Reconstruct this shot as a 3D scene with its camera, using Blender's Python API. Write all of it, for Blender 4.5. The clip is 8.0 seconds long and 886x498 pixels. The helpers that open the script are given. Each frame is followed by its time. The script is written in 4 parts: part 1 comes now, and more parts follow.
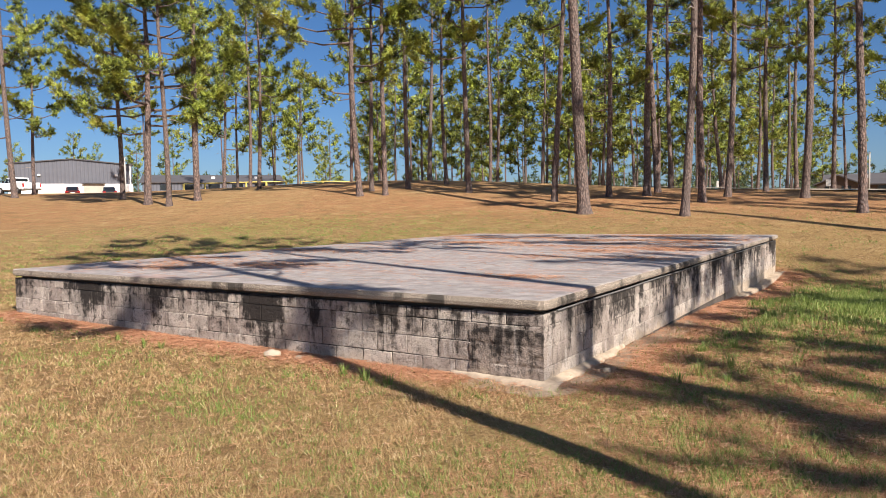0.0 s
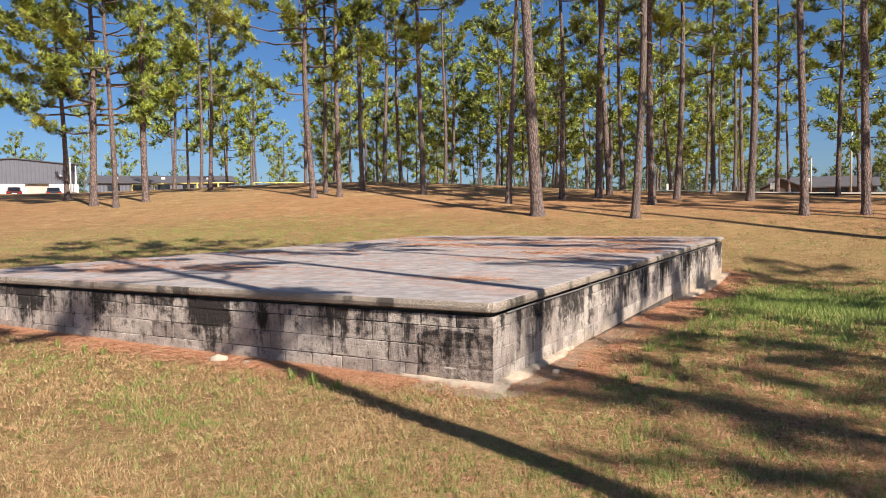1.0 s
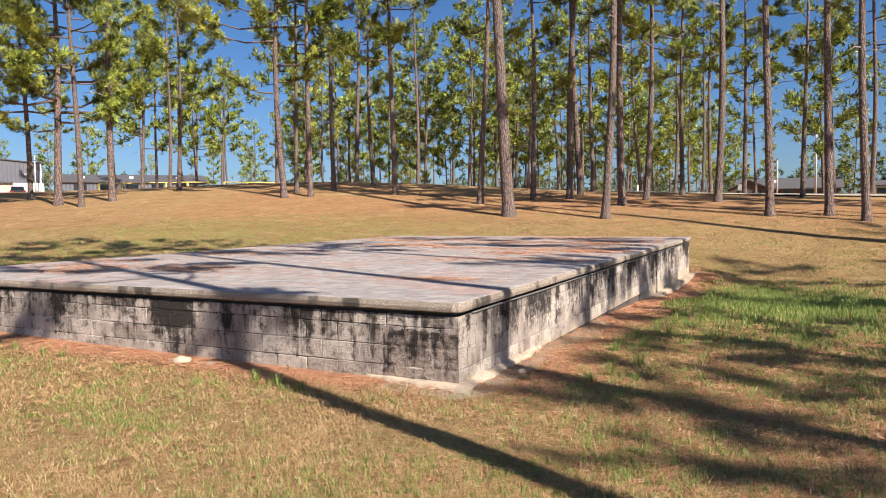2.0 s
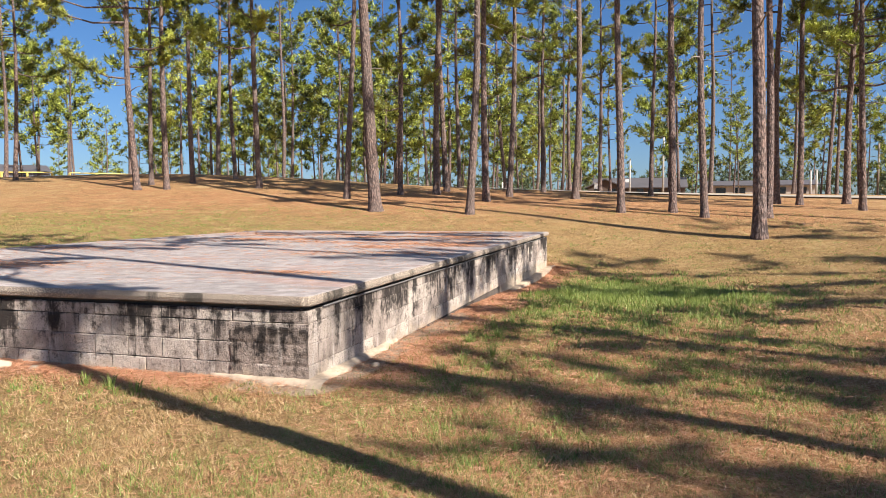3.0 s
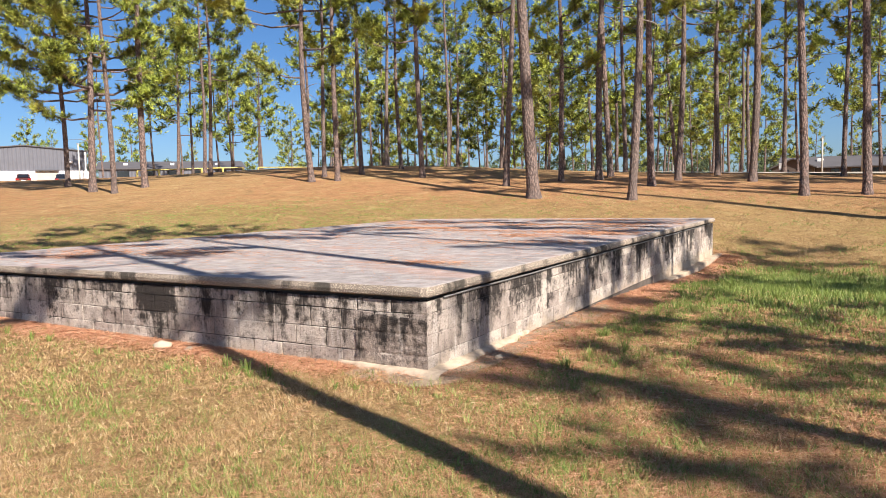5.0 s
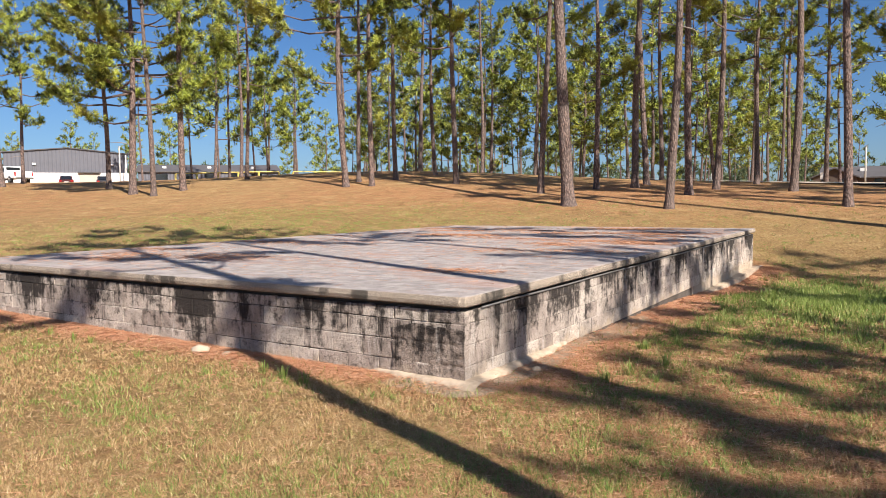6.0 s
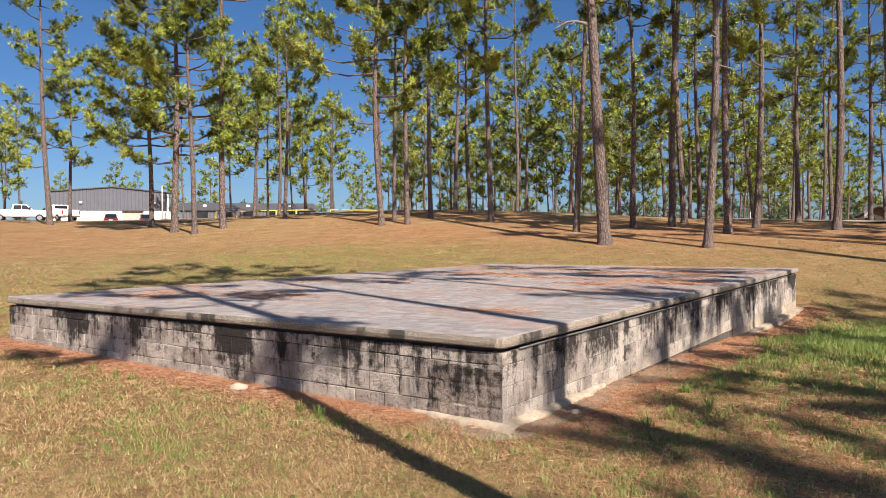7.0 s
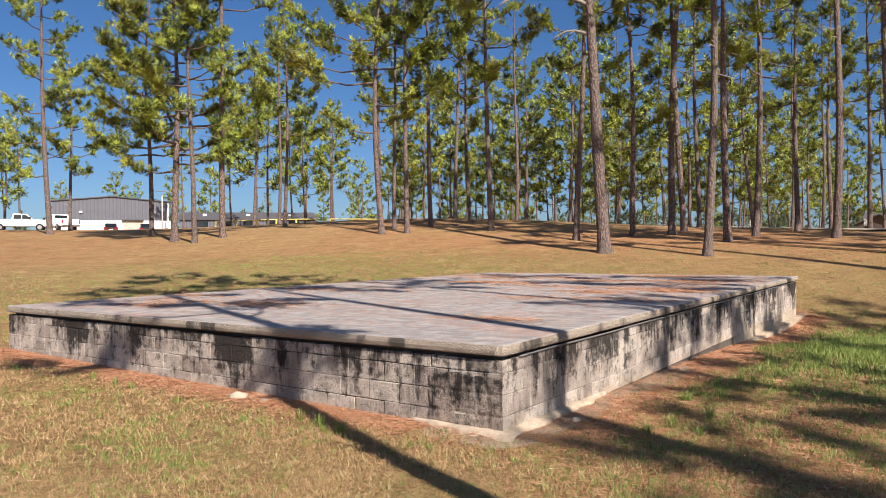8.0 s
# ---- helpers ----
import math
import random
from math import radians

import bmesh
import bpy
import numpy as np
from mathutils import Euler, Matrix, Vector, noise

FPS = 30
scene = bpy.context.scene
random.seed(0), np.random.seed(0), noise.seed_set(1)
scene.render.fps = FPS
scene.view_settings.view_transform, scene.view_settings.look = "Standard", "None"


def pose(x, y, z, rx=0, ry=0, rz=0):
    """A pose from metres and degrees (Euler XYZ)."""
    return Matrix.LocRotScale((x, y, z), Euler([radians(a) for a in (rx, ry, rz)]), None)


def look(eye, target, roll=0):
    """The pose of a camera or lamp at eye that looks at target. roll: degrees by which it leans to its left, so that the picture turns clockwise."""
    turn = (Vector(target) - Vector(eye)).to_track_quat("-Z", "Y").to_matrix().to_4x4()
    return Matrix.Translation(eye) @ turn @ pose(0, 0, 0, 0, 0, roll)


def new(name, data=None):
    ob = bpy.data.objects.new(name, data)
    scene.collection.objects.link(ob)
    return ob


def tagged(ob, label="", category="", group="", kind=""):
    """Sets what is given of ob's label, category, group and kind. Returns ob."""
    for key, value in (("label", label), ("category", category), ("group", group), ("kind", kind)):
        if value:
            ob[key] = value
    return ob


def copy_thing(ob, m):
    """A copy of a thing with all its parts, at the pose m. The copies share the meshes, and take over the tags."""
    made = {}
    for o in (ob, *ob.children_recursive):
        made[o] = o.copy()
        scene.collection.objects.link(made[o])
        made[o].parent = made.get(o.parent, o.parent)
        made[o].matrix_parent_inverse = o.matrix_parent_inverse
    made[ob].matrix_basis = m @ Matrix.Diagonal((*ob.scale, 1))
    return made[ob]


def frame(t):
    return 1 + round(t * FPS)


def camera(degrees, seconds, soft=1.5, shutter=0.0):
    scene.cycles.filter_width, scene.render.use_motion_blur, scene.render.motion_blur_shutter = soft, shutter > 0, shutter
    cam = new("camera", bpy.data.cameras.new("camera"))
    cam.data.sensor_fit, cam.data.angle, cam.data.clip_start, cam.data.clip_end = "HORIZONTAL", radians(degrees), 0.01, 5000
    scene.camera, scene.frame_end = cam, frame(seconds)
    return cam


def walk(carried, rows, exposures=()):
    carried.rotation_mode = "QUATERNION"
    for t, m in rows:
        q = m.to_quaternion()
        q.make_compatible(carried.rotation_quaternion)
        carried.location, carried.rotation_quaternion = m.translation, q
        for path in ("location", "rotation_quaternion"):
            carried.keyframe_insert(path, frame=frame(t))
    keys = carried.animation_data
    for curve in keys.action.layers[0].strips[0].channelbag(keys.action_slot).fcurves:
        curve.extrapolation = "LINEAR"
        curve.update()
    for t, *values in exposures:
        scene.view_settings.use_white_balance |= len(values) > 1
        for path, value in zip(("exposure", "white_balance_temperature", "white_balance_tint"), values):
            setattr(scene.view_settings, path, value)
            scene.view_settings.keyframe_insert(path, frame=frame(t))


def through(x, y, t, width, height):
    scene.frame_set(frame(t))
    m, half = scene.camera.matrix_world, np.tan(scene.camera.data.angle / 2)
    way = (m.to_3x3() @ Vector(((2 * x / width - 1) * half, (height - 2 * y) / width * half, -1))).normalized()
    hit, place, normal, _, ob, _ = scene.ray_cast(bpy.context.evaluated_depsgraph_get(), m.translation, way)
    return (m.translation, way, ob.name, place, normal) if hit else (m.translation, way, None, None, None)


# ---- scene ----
cam = camera(63.7, 8.0, soft=0.45)
PATH = [
    (0, (2.853, -6.272, 1.769), (1.781, -4.587, 1.657), -1.0),
    (0.5, (2.872, -6.271, 1.78), (1.813, -4.578, 1.673), -1.1),
    (1, (2.897, -6.218, 1.776), (1.931, -4.47, 1.667), -0.9),
    (2.5, (3.006, -6.119, 1.753), (2.195, -4.295, 1.642), -0.8),
    (3, (3.087, -5.999, 1.721), (2.523, -4.084, 1.597), -0.3),
    (3.5, (3.176, -5.812, 1.697), (2.827, -3.848, 1.563), 0.2),
    (4, (3.243, -5.713, 1.717), (2.776, -3.773, 1.573), -0.3),
    (4.5, (3.429, -5.669, 1.732), (2.553, -3.878, 1.583), -1.6),
    (4.7, (3.476, -5.671, 1.736), (2.508, -3.927, 1.582), -1.9),
    (5.8, (3.37, -5.625, 1.764), (2.341, -3.916, 1.616), -0.8),
    (6, (3.366, -5.64, 1.773), (2.293, -3.957, 1.636), -0.7),
    (6.5, (3.343, -5.644, 1.787), (2.2, -4.004, 1.715), -0.6),
    (7, (3.343, -5.66, 1.796), (2.189, -4.027, 1.766), -0.6),
    (7.5, (3.362, -5.688, 1.807), (2.206, -4.056, 1.794), -0.6),
    (8, (3.347, -5.665, 1.786), (2.193, -4.031, 1.781), -0.7),
]
EXPOSURES = [(0.0, 0.84, 6520, 11), (2.5, 1.08, 6520, 11), (4.5, 1.18, 6520, 11), (6.5, 0.89, 6520, 11), (8.0, 0.84, 6520, 11)]
walk(cam, [(t, look(eye, target, roll)) for t, eye, target, roll in PATH], EXPOSURES)

# ---- light ----
SUN_DIR = Vector((0.722, -0.315, 0.616)).normalized()      # towards the sun
world = bpy.data.worlds.new("sky")
scene.world = world
world.use_nodes = True
wn = world.node_tree.nodes
sky = wn.new("ShaderNodeTexSky")
sky.sky_type = "NISHITA"
sky.sun_disc = False
sky.sun_elevation = math.asin(SUN_DIR.z)
sky.sun_rotation = math.atan2(SUN_DIR.x, SUN_DIR.y)
sky.air_density, sky.dust_density, sky.ozone_density = 0.85, 1.3, 2.2
wn["Background"].inputs["Strength"].default_value = 0.052
vivid = wn.new("ShaderNodeHueSaturation")
vivid.inputs["Saturation"].default_value, vivid.inputs["Value"].default_value = 1.22, 1.0
world.node_tree.links.new(sky.outputs["Color"], vivid.inputs["Color"])
dome = wn.new("ShaderNodeMapping")      # clear dry air: little whitening towards the horizon
dome.inputs["Location"].default_value, dome.inputs["Scale"].default_value = (0, 0, 0.02), (1, 1, 1.0)
world.node_tree.links.new(wn.new("ShaderNodeTexCoord").outputs["Generated"], dome.inputs["Vector"])
world.node_tree.links.new(dome.outputs["Vector"], sky.inputs["Vector"])
clear = wn.new("ShaderNodeMix")
clear.data_type, clear.blend_type = "RGBA", "MULTIPLY"
clear.inputs[0].default_value = 1.0
clear.inputs[7].default_value = (0.88, 1.0, 1.16, 1.0)      # clear autumn air
world.node_tree.links.new(vivid.outputs["Color"], clear.inputs[6])
world.node_tree.links.new(clear.outputs[2], wn["Background"].inputs["Color"])
sun_data = bpy.data.lights.new("sun", "SUN")
sun_data.energy, sun_data.angle, sun_data.color = 5.0, radians(0.53), (1.0, 0.915, 0.815)
sun = new("sun", sun_data)
sun.matrix_world = look(SUN_DIR * 60, (0, 0, 0))


# ---- materials ----
class Nodes:
    """A small shader graph builder."""

    def __init__(self, name):
        self.m = bpy.data.materials.new(name)
        self.m.use_nodes = True
        self.t = self.m.node_tree
        self.b = self.t.nodes["Principled BSDF"]
        self.out = self.t.nodes["Material Output"]
        self.geo = self.t.nodes.new("ShaderNodeNewGeometry")
        self.info = self.t.nodes.new("ShaderNodeObjectInfo")
        self.coord = self.t.nodes.new("ShaderNodeTexCoord")

    def put(self, value, socket):
        if hasattr(value, "is_output"):
            self.t.links.new(value, socket)
        else:
            socket.default_value = value

    def noise(self, scale, vector=None, detail=4, rough=0.6, stretch=None, distort=0.0):
        v = vector or self.geo.outputs["Position"]
        if stretch:
            mp = self.t.nodes.new("ShaderNodeMapping")
            self.t.links.new(v, mp.inputs["Vector"])
            mp.inputs["Scale"].default_value = stretch
            v = mp.outputs["Vector"]
        n = self.t.nodes.new("ShaderNodeTexNoise")
        self.t.links.new(v, n.inputs["Vector"])
        for k, x in (("Scale", scale), ("Detail", detail), ("Roughness", rough), ("Distortion", distort)):
            n.inputs[k].default_value = x
        return n.outputs["Fac"]

    def voronoi(self, scale, vector=None, stretch=None, feature="F1", out="Distance"):
        v = vector or self.geo.outputs["Position"]
        if stretch:
            mp = self.t.nodes.new("ShaderNodeMapping")
            self.t.links.new(v, mp.inputs["Vector"])
            mp.inputs["Scale"].default_value = stretch
            v = mp.outputs["Vector"]
        n = self.t.nodes.new("ShaderNodeTexVoronoi")
        n.feature = feature
        self.t.links.new(v, n.inputs["Vector"])
        n.inputs["Scale"].default_value = scale
        return n.outputs[out]

    def span(self, value, lo, hi, a=0.0, b=1.0):
        n = self.t.nodes.new("ShaderNodeMapRange")
        n.interpolation_type = "SMOOTHSTEP"
        self.put(value, n.inputs["Value"])
        for k, x in (("From Min", lo), ("From Max", hi), ("To Min", a), ("To Max", b)):
            n.inputs[k].default_value = x
        return n.outputs["Result"]

    def math(self, op, a, b=0.0):
        n = self.t.nodes.new("ShaderNodeMath")
        n.operation = op
        self.put(a, n.inputs[0])
        self.put(b, n.inputs[1])
        return n.outputs[0]

    def mix(self, fac, a, b, blend="MIX"):
        n = self.t.nodes.new("ShaderNodeMix")
        n.data_type, n.blend_type = "RGBA", blend
        self.put(fac, n.inputs["Factor"])
        for v, k in ((a, "A"), (b, "B")):
            sock = [i for i in n.inputs if i.name == k and i.type == "RGBA"][0]
            self.put((*v, 1) if isinstance(v, tuple) else v, sock)
        return [o for o in n.outputs if o.type == "RGBA"][0]

    def attr(self, name):
        n = self.t.nodes.new("ShaderNodeAttribute")
        n.attribute_name = name
        return n.outputs["Fac"]

    def axis(self, k, vector=None):
        n = self.t.nodes.new("ShaderNodeSeparateXYZ")
        self.t.links.new(vector or self.geo.outputs["Position"], n.inputs[0])
        return n.outputs[k]

    def bump(self, height, strength=0.5, distance=0.02):
        n = self.t.nodes.new("ShaderNodeBump")
        self.put(height, n.inputs["Height"])
        n.inputs["Strength"].default_value, n.inputs["Distance"].default_value = strength, distance
        self.t.links.new(n.outputs[0], self.b.inputs["Normal"])

    def done(self, color, rough=0.9, metal=0.0, spec=0.3):
        self.put((*color, 1) if isinstance(color, tuple) else color, self.b.inputs["Base Color"])
        self.put(rough, self.b.inputs["Roughness"])
        self.b.inputs["Metallic"].default_value = metal
        self.b.inputs["Specular IOR Level"].default_value = spec
        return self.m

    def leafy(self, color, through):
        """Thin foliage: diffuse light on the lit side and some that comes through."""
        d = self.b
        self.put(color, d.inputs["Base Color"])
        d.inputs["Roughness"].default_value, d.inputs["Specular IOR Level"].default_value = 0.55, 0.3
        tr = self.t.nodes.new("ShaderNodeBsdfTranslucent")
        self.put(color, tr.inputs["Color"])
        mx = self.t.nodes.new("ShaderNodeMixShader")
        mx.inputs[0].default_value = through
        self.t.links.new(d.outputs[0], mx.inputs[1])
        self.t.links.new(tr.outputs[0], mx.inputs[2])
        self.t.links.new(mx.outputs[0], self.out.inputs["Surface"])
        return self.m


def ground_material():
    n = Nodes("dry_lawn")
    straw, green = n.attr("straw"), n.attr("green")
    big, mid, fine = n.noise(0.22, detail=3), n.noise(1.6, detail=5), n.noise(28, detail=4, rough=0.75)
    blades = n.noise(55, detail=3, rough=0.8, distort=1.5)
    tan = n.mix(n.span(blades, 0.3, 0.7), (0.175, 0.10, 0.038), (0.54, 0.36, 0.15))
    leaf = n.mix(n.span(blades, 0.3, 0.7), (0.21, 0.15, 0.045), (0.46, 0.36, 0.12))
    red = n.mix(n.span(fine, 0.3, 0.7), (0.29, 0.125, 0.052), (0.68, 0.38, 0.18))
    g = n.math("ADD", n.span(n.math("ADD", mid, n.math("MULTIPLY", big, 0.8)), 0.78, 1.16), n.math("SUBTRACT", green, 0.30))
    col = n.mix(n.span(g, 0.15, 1.0), tan, leaf)
    s = n.math("ADD", straw, n.math("SUBTRACT", n.math("MULTIPLY", mid, 1.3), 0.72))
    col = n.mix(n.span(s, 0.25, 0.75), col, red)
    wide = n.noise(0.07, detail=4)
    col = n.mix(n.span(wide, 0.42, 0.66, 0, 0.5), col, n.mix(n.span(fine, 0.3, 0.7), (0.30, 0.20, 0.085), (0.62, 0.45, 0.20)))
    grit = n.noise(15, detail=6, rough=0.8, distort=0.5)
    col = n.mix(n.span(grit, 0.52, 0.68, 0, 0.55), col, (0.085, 0.055, 0.022))
    col = n.mix(n.span(grit, 0.48, 0.36, 0, 0.5), col, (0.70, 0.55, 0.29))
    tuft, clod = n.noise(6, detail=5, rough=0.75), n.noise(1.1, detail=6, rough=0.7, distort=0.6)
    col = n.mix(n.span(tuft, 0.5, 0.72, 0, 0.55), col, (0.12, 0.07, 0.03))
    col = n.mix(n.span(clod, 0.5, 0.68, 0, 0.36), col, (0.17, 0.095, 0.04))
    col = n.mix(n.span(clod, 0.48, 0.30, 0, 0.45), col, (0.66, 0.50, 0.24))
    bare = n.attr("bare")
    col = n.mix(n.span(n.math("ADD", bare, n.math("SUBTRACT", mid, 0.55)), 0.45, 0.7), col,
                n.mix(n.span(fine, 0.3, 0.7), (0.40, 0.30, 0.20), (0.66, 0.54, 0.39)))
    col = n.mix(1.0, col, (0.83, 0.81, 0.84), "MULTIPLY")      # bleached by a dry autumn
    n.bump(n.math("ADD", blades, fine), 0.9, 0.05)
    return n.done(col, 0.95, spec=0.15)


def block_material(name, tone, stain, grime=0.0):
    """Grey concrete block with black streaks of old algae that run down from the slab."""
    n = Nodes(name)
    p = n.geo.outputs["Position"]
    rnd = n.info.outputs["Random"]
    grain, patch = n.noise(90, detail=4, rough=0.7), n.noise(2.6, detail=4)
    base = n.mix(n.span(grain, 0.25, 0.75), tuple(c * 0.78 for c in tone), tuple(min(1, c * 1.15) for c in tone))
    base = n.mix(n.span(rnd, 0.0, 1.0, 0.0, 0.6), base, (0.30, 0.235, 0.205))
    base = n.mix(n.span(patch, 0.42, 0.68, 0.0, 0.55), base, (0.17, 0.14, 0.12))
    blot = n.noise(7, detail=6, rough=0.7)
    base = n.mix(n.span(blot, 0.50, 0.70, 0.0, 0.75), base, (0.085, 0.07, 0.06))
    drip = n.noise(1.0, stretch=(7.5, 7.5, 0.9), detail=8, rough=0.72, distort=0.5)
    wide = n.noise(0.62, stretch=(1.0, 1.0, 0.12), detail=3)
    z = n.axis(2, p)
    ragged = n.math("ADD", n.math("MULTIPLY", n.math("SUBTRACT", blot, 0.5), 0.9), n.math("MULTIPLY", n.math("SUBTRACT", rnd, 0.5), 0.10))
    reach = n.math("ADD", n.math("ADD", n.math("MULTIPLY", drip, 1.0), n.math("MULTIPLY", wide, 1.75)), n.math("ADD", ragged, n.span(z, 0.0, 0.78, -0.22, 0.13)))
    black = n.span(reach, 1.30 - grime, 1.60 - grime, 0.0, stain)
    base = n.mix(black, base, (0.022, 0.019, 0.018))
    lime = n.span(n.noise(1.0, stretch=(9, 9, 1.6), detail=5, rough=0.6), 0.56, 0.70, 0.0, 0.5)
    base = n.mix(n.math("MULTIPLY", lime, n.math("SUBTRACT", 1.0, black)), base, (0.62, 0.57, 0.52))
    crack = n.span(n.noise(34, detail=6, rough=0.85), 0.535, 0.64, 0.0, 0.75)
    base = n.mix(crack, base, (0.07, 0.06, 0.052))
    splash = n.span(n.math("ADD", z, n.math("MULTIPLY", n.noise(4, detail=4), -0.5)), -0.12, -0.3)
    base = n.mix(n.math("MULTIPLY", splash, 0.75), base, (0.52, 0.42, 0.31))
    n.bump(n.math("ADD", grain, n.math("MULTIPLY", n.noise(18, detail=6, rough=0.7), 2.0)), 1.0, 0.018)
    return n.done(base, 0.93, spec=0.2)


def slab_material():
    n = Nodes("weathered_concrete_slab")
    p = n.geo.outputs["Position"]
    grain, mid, big = n.noise(120, detail=3, rough=0.8), n.noise(5, detail=5), n.noise(0.5, detail=4)
    brush = n.noise(2.0, stretch=(0.35, 7.0, 1.0), detail=5, rough=0.7)
    pebbles = n.voronoi(95)
    base = n.mix(n.span(mid, 0.3, 0.7), (0.32, 0.285, 0.268), (0.52, 0.465, 0.44))
    base = n.mix(n.span(brush, 0.42, 0.7, 0, 0.6), base, (0.22, 0.215, 0.22))
    base = n.mix(n.span(big, 0.5, 0.7, 0, 0.4), base, (0.40, 0.35, 0.30))
    fleck = n.noise(38, detail=6, rough=0.8)
    base = n.mix(n.span(fleck, 0.5, 0.68, 0, 0.55), base, (0.15, 0.145, 0.145))
    rake = n.noise(2.6, stretch=(0.45, 5.0, 1.0), detail=8, rough=0.78)
    base = n.mix(n.span(rake, 0.48, 0.64, 0, 0.45), base, (0.17, 0.16, 0.16))
    rust = n.noise(0.9, stretch=(0.5, 1.6, 1.0), detail=6, rough=0.7)
    base = n.mix(n.span(rust, 0.50, 0.66, 0, 0.55), base, (0.40, 0.235, 0.18))
    up = n.axis(2, n.geo.outputs["Normal"])
    edge = n.mix(n.span(pebbles, 0.15, 0.55), (0.66, 0.56, 0.44), (0.22, 0.18, 0.145))
    drip = n.noise(1.0, stretch=(2.2, 2.2, 0.6), detail=5)
    edge = n.mix(n.span(drip, 0.53, 0.66, 0, 0.85), edge, (0.035, 0.032, 0.028))
    base = n.mix(n.span(up, 0.45, 0.85), edge, base)
    n.bump(n.math("ADD", n.math("MULTIPLY", pebbles, -0.7), n.math("ADD", grain, n.math("MULTIPLY", mid, 1.4))), 0.8, 0.012)
    return n.done(base, 0.9, spec=0.25)


def bark_material():
    n = Nodes("pine_bark")
    o = n.coord.outputs["Object"]
    wob = n.noise(5, o, detail=2)
    plates = n.voronoi(1.0, o, stretch=(17, 17, 7.0))
    small = n.voronoi(1.0, o, stretch=(40, 40, 18))
    fine = n.noise(18, o, detail=5, rough=0.75)
    tall = n.noise(0.6, o, detail=3)
    deep = n.math("ADD", n.math("ADD", plates, n.math("MULTIPLY", small, 0.35)), n.math("MULTIPLY", wob, 0.3))
    col = n.mix(n.span(wob, 0.35, 0.65), (0.27, 0.185, 0.155), (0.20, 0.158, 0.145))
    col = n.mix(n.span(deep, 0.62, 0.98, 0, 0.85), col, (0.075, 0.056, 0.05))
    col = n.mix(n.span(fine, 0.46, 0.74, 0, 0.5), col, (0.22, 0.165, 0.145))
    col = n.mix(n.span(n.math("ADD", tall, n.math("MULTIPLY", n.info.outputs["Random"], 0.5)), 0.55, 1.0, 0, 0.5), col, (0.15, 0.12, 0.105))
    n.bump(n.math("ADD", n.math("MULTIPLY", deep, -1.0), n.math("MULTIPLY", fine, 0.5)), 1.0, 0.045)
    return n.done(col, 0.95, spec=0.15)


def needle_material(name, dark, light, tip):
    n = Nodes(name)
    r = n.geo.outputs["Random Per Island"]
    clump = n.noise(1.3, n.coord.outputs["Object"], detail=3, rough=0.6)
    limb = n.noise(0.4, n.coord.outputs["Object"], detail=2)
    # clumps of crown shade are put into the colour by noise; tone varies per needle
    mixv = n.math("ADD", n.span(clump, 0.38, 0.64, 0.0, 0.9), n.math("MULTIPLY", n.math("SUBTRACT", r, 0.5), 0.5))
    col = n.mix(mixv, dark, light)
    col = n.mix(n.span(n.math("ADD", limb, n.math("MULTIPLY", n.info.outputs["Random"], 0.12)), 0.54, 0.82, 0, 0.4), col, tip)
    col = n.mix(n.span(r, 0.97, 1.0, 0, 0.7), col, (0.32, 0.20, 0.06))
    return n.leafy(col, 0.06)


def blade_material(name, a, b, c, through=0.3):
    n = Nodes(name)
    tuft = n.noise(16, detail=3, rough=0.7)
    r = n.math("ADD", n.math("MULTIPLY", n.geo.outputs["Random Per Island"], 0.6), n.span(tuft, 0.36, 0.64, 0.0, 0.4))
    col = n.mix(n.span(r, 0.0, 0.6), a, b)
    col = n.mix(n.span(r, 0.7, 1.0), col, c)
    return n.leafy(col, through)


def paint(name, color, rough=0.6, metal=0.0, wear=0.25, scale=3.0, spec=0.4):
    n = Nodes(name)
    o = n.coord.outputs["Object"]
    v = n.noise(scale, o, detail=5)
    col = n.mix(n.span(v, 0.35, 0.75, 0, wear), color, tuple(c * 0.5 for c in color))
    n.bump(n.noise(scale * 12, o), 0.15, 0.01)
    return n.done(col, rough, metal, spec)


def ribbed(name, color, pitch, axis=0):
    """Sheet metal with fine upright ribs."""
    n = Nodes(name)
    o = n.coord.outputs["Object"]
    w = n.math("SINE", n.math("MULTIPLY", n.axis(axis, o), 2 * math.pi / pitch))
    v = n.noise(0.8, o, detail=4)
    col = n.mix(n.span(v, 0.35, 0.75, 0, 0.3), color, tuple(c * 0.65 for c in color))
    n.bump(w, 0.8, 0.06)
    return n.done(col, 0.55, 0.0, 0.4)


M_GROUND = ground_material()
M_BLOCK = block_material("concrete_block", (0.63, 0.55, 0.475), 0.95)
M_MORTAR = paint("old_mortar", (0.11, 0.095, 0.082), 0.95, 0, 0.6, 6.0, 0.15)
M_PLASTER = block_material("stained_render", (0.38, 0.31, 0.26), 0.95, 0.17)
M_SLAB = slab_material()
M_BARK = bark_material()
# the near-black first green stands for the shade inside the crowns
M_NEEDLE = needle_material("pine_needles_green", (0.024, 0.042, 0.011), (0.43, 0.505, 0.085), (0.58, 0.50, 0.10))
M_WOODS = needle_material("hazy_far_foliage", (0.03, 0.05, 0.026), (0.115, 0.15, 0.06), (0.15, 0.155, 0.07))
M_FOOTING = paint("sandy_mortar", (0.47, 0.38, 0.285), 0.95, 0, 0.8, 7.0, 0.15)
M_STONE = paint("pale_stone", (0.42, 0.355, 0.27), 0.9, 0, 0.3, 9.0, 0.2)
M_PIPE = paint("grey_conduit", (0.15, 0.145, 0.14), 0.5, 0.0, 0.4, 6.0)
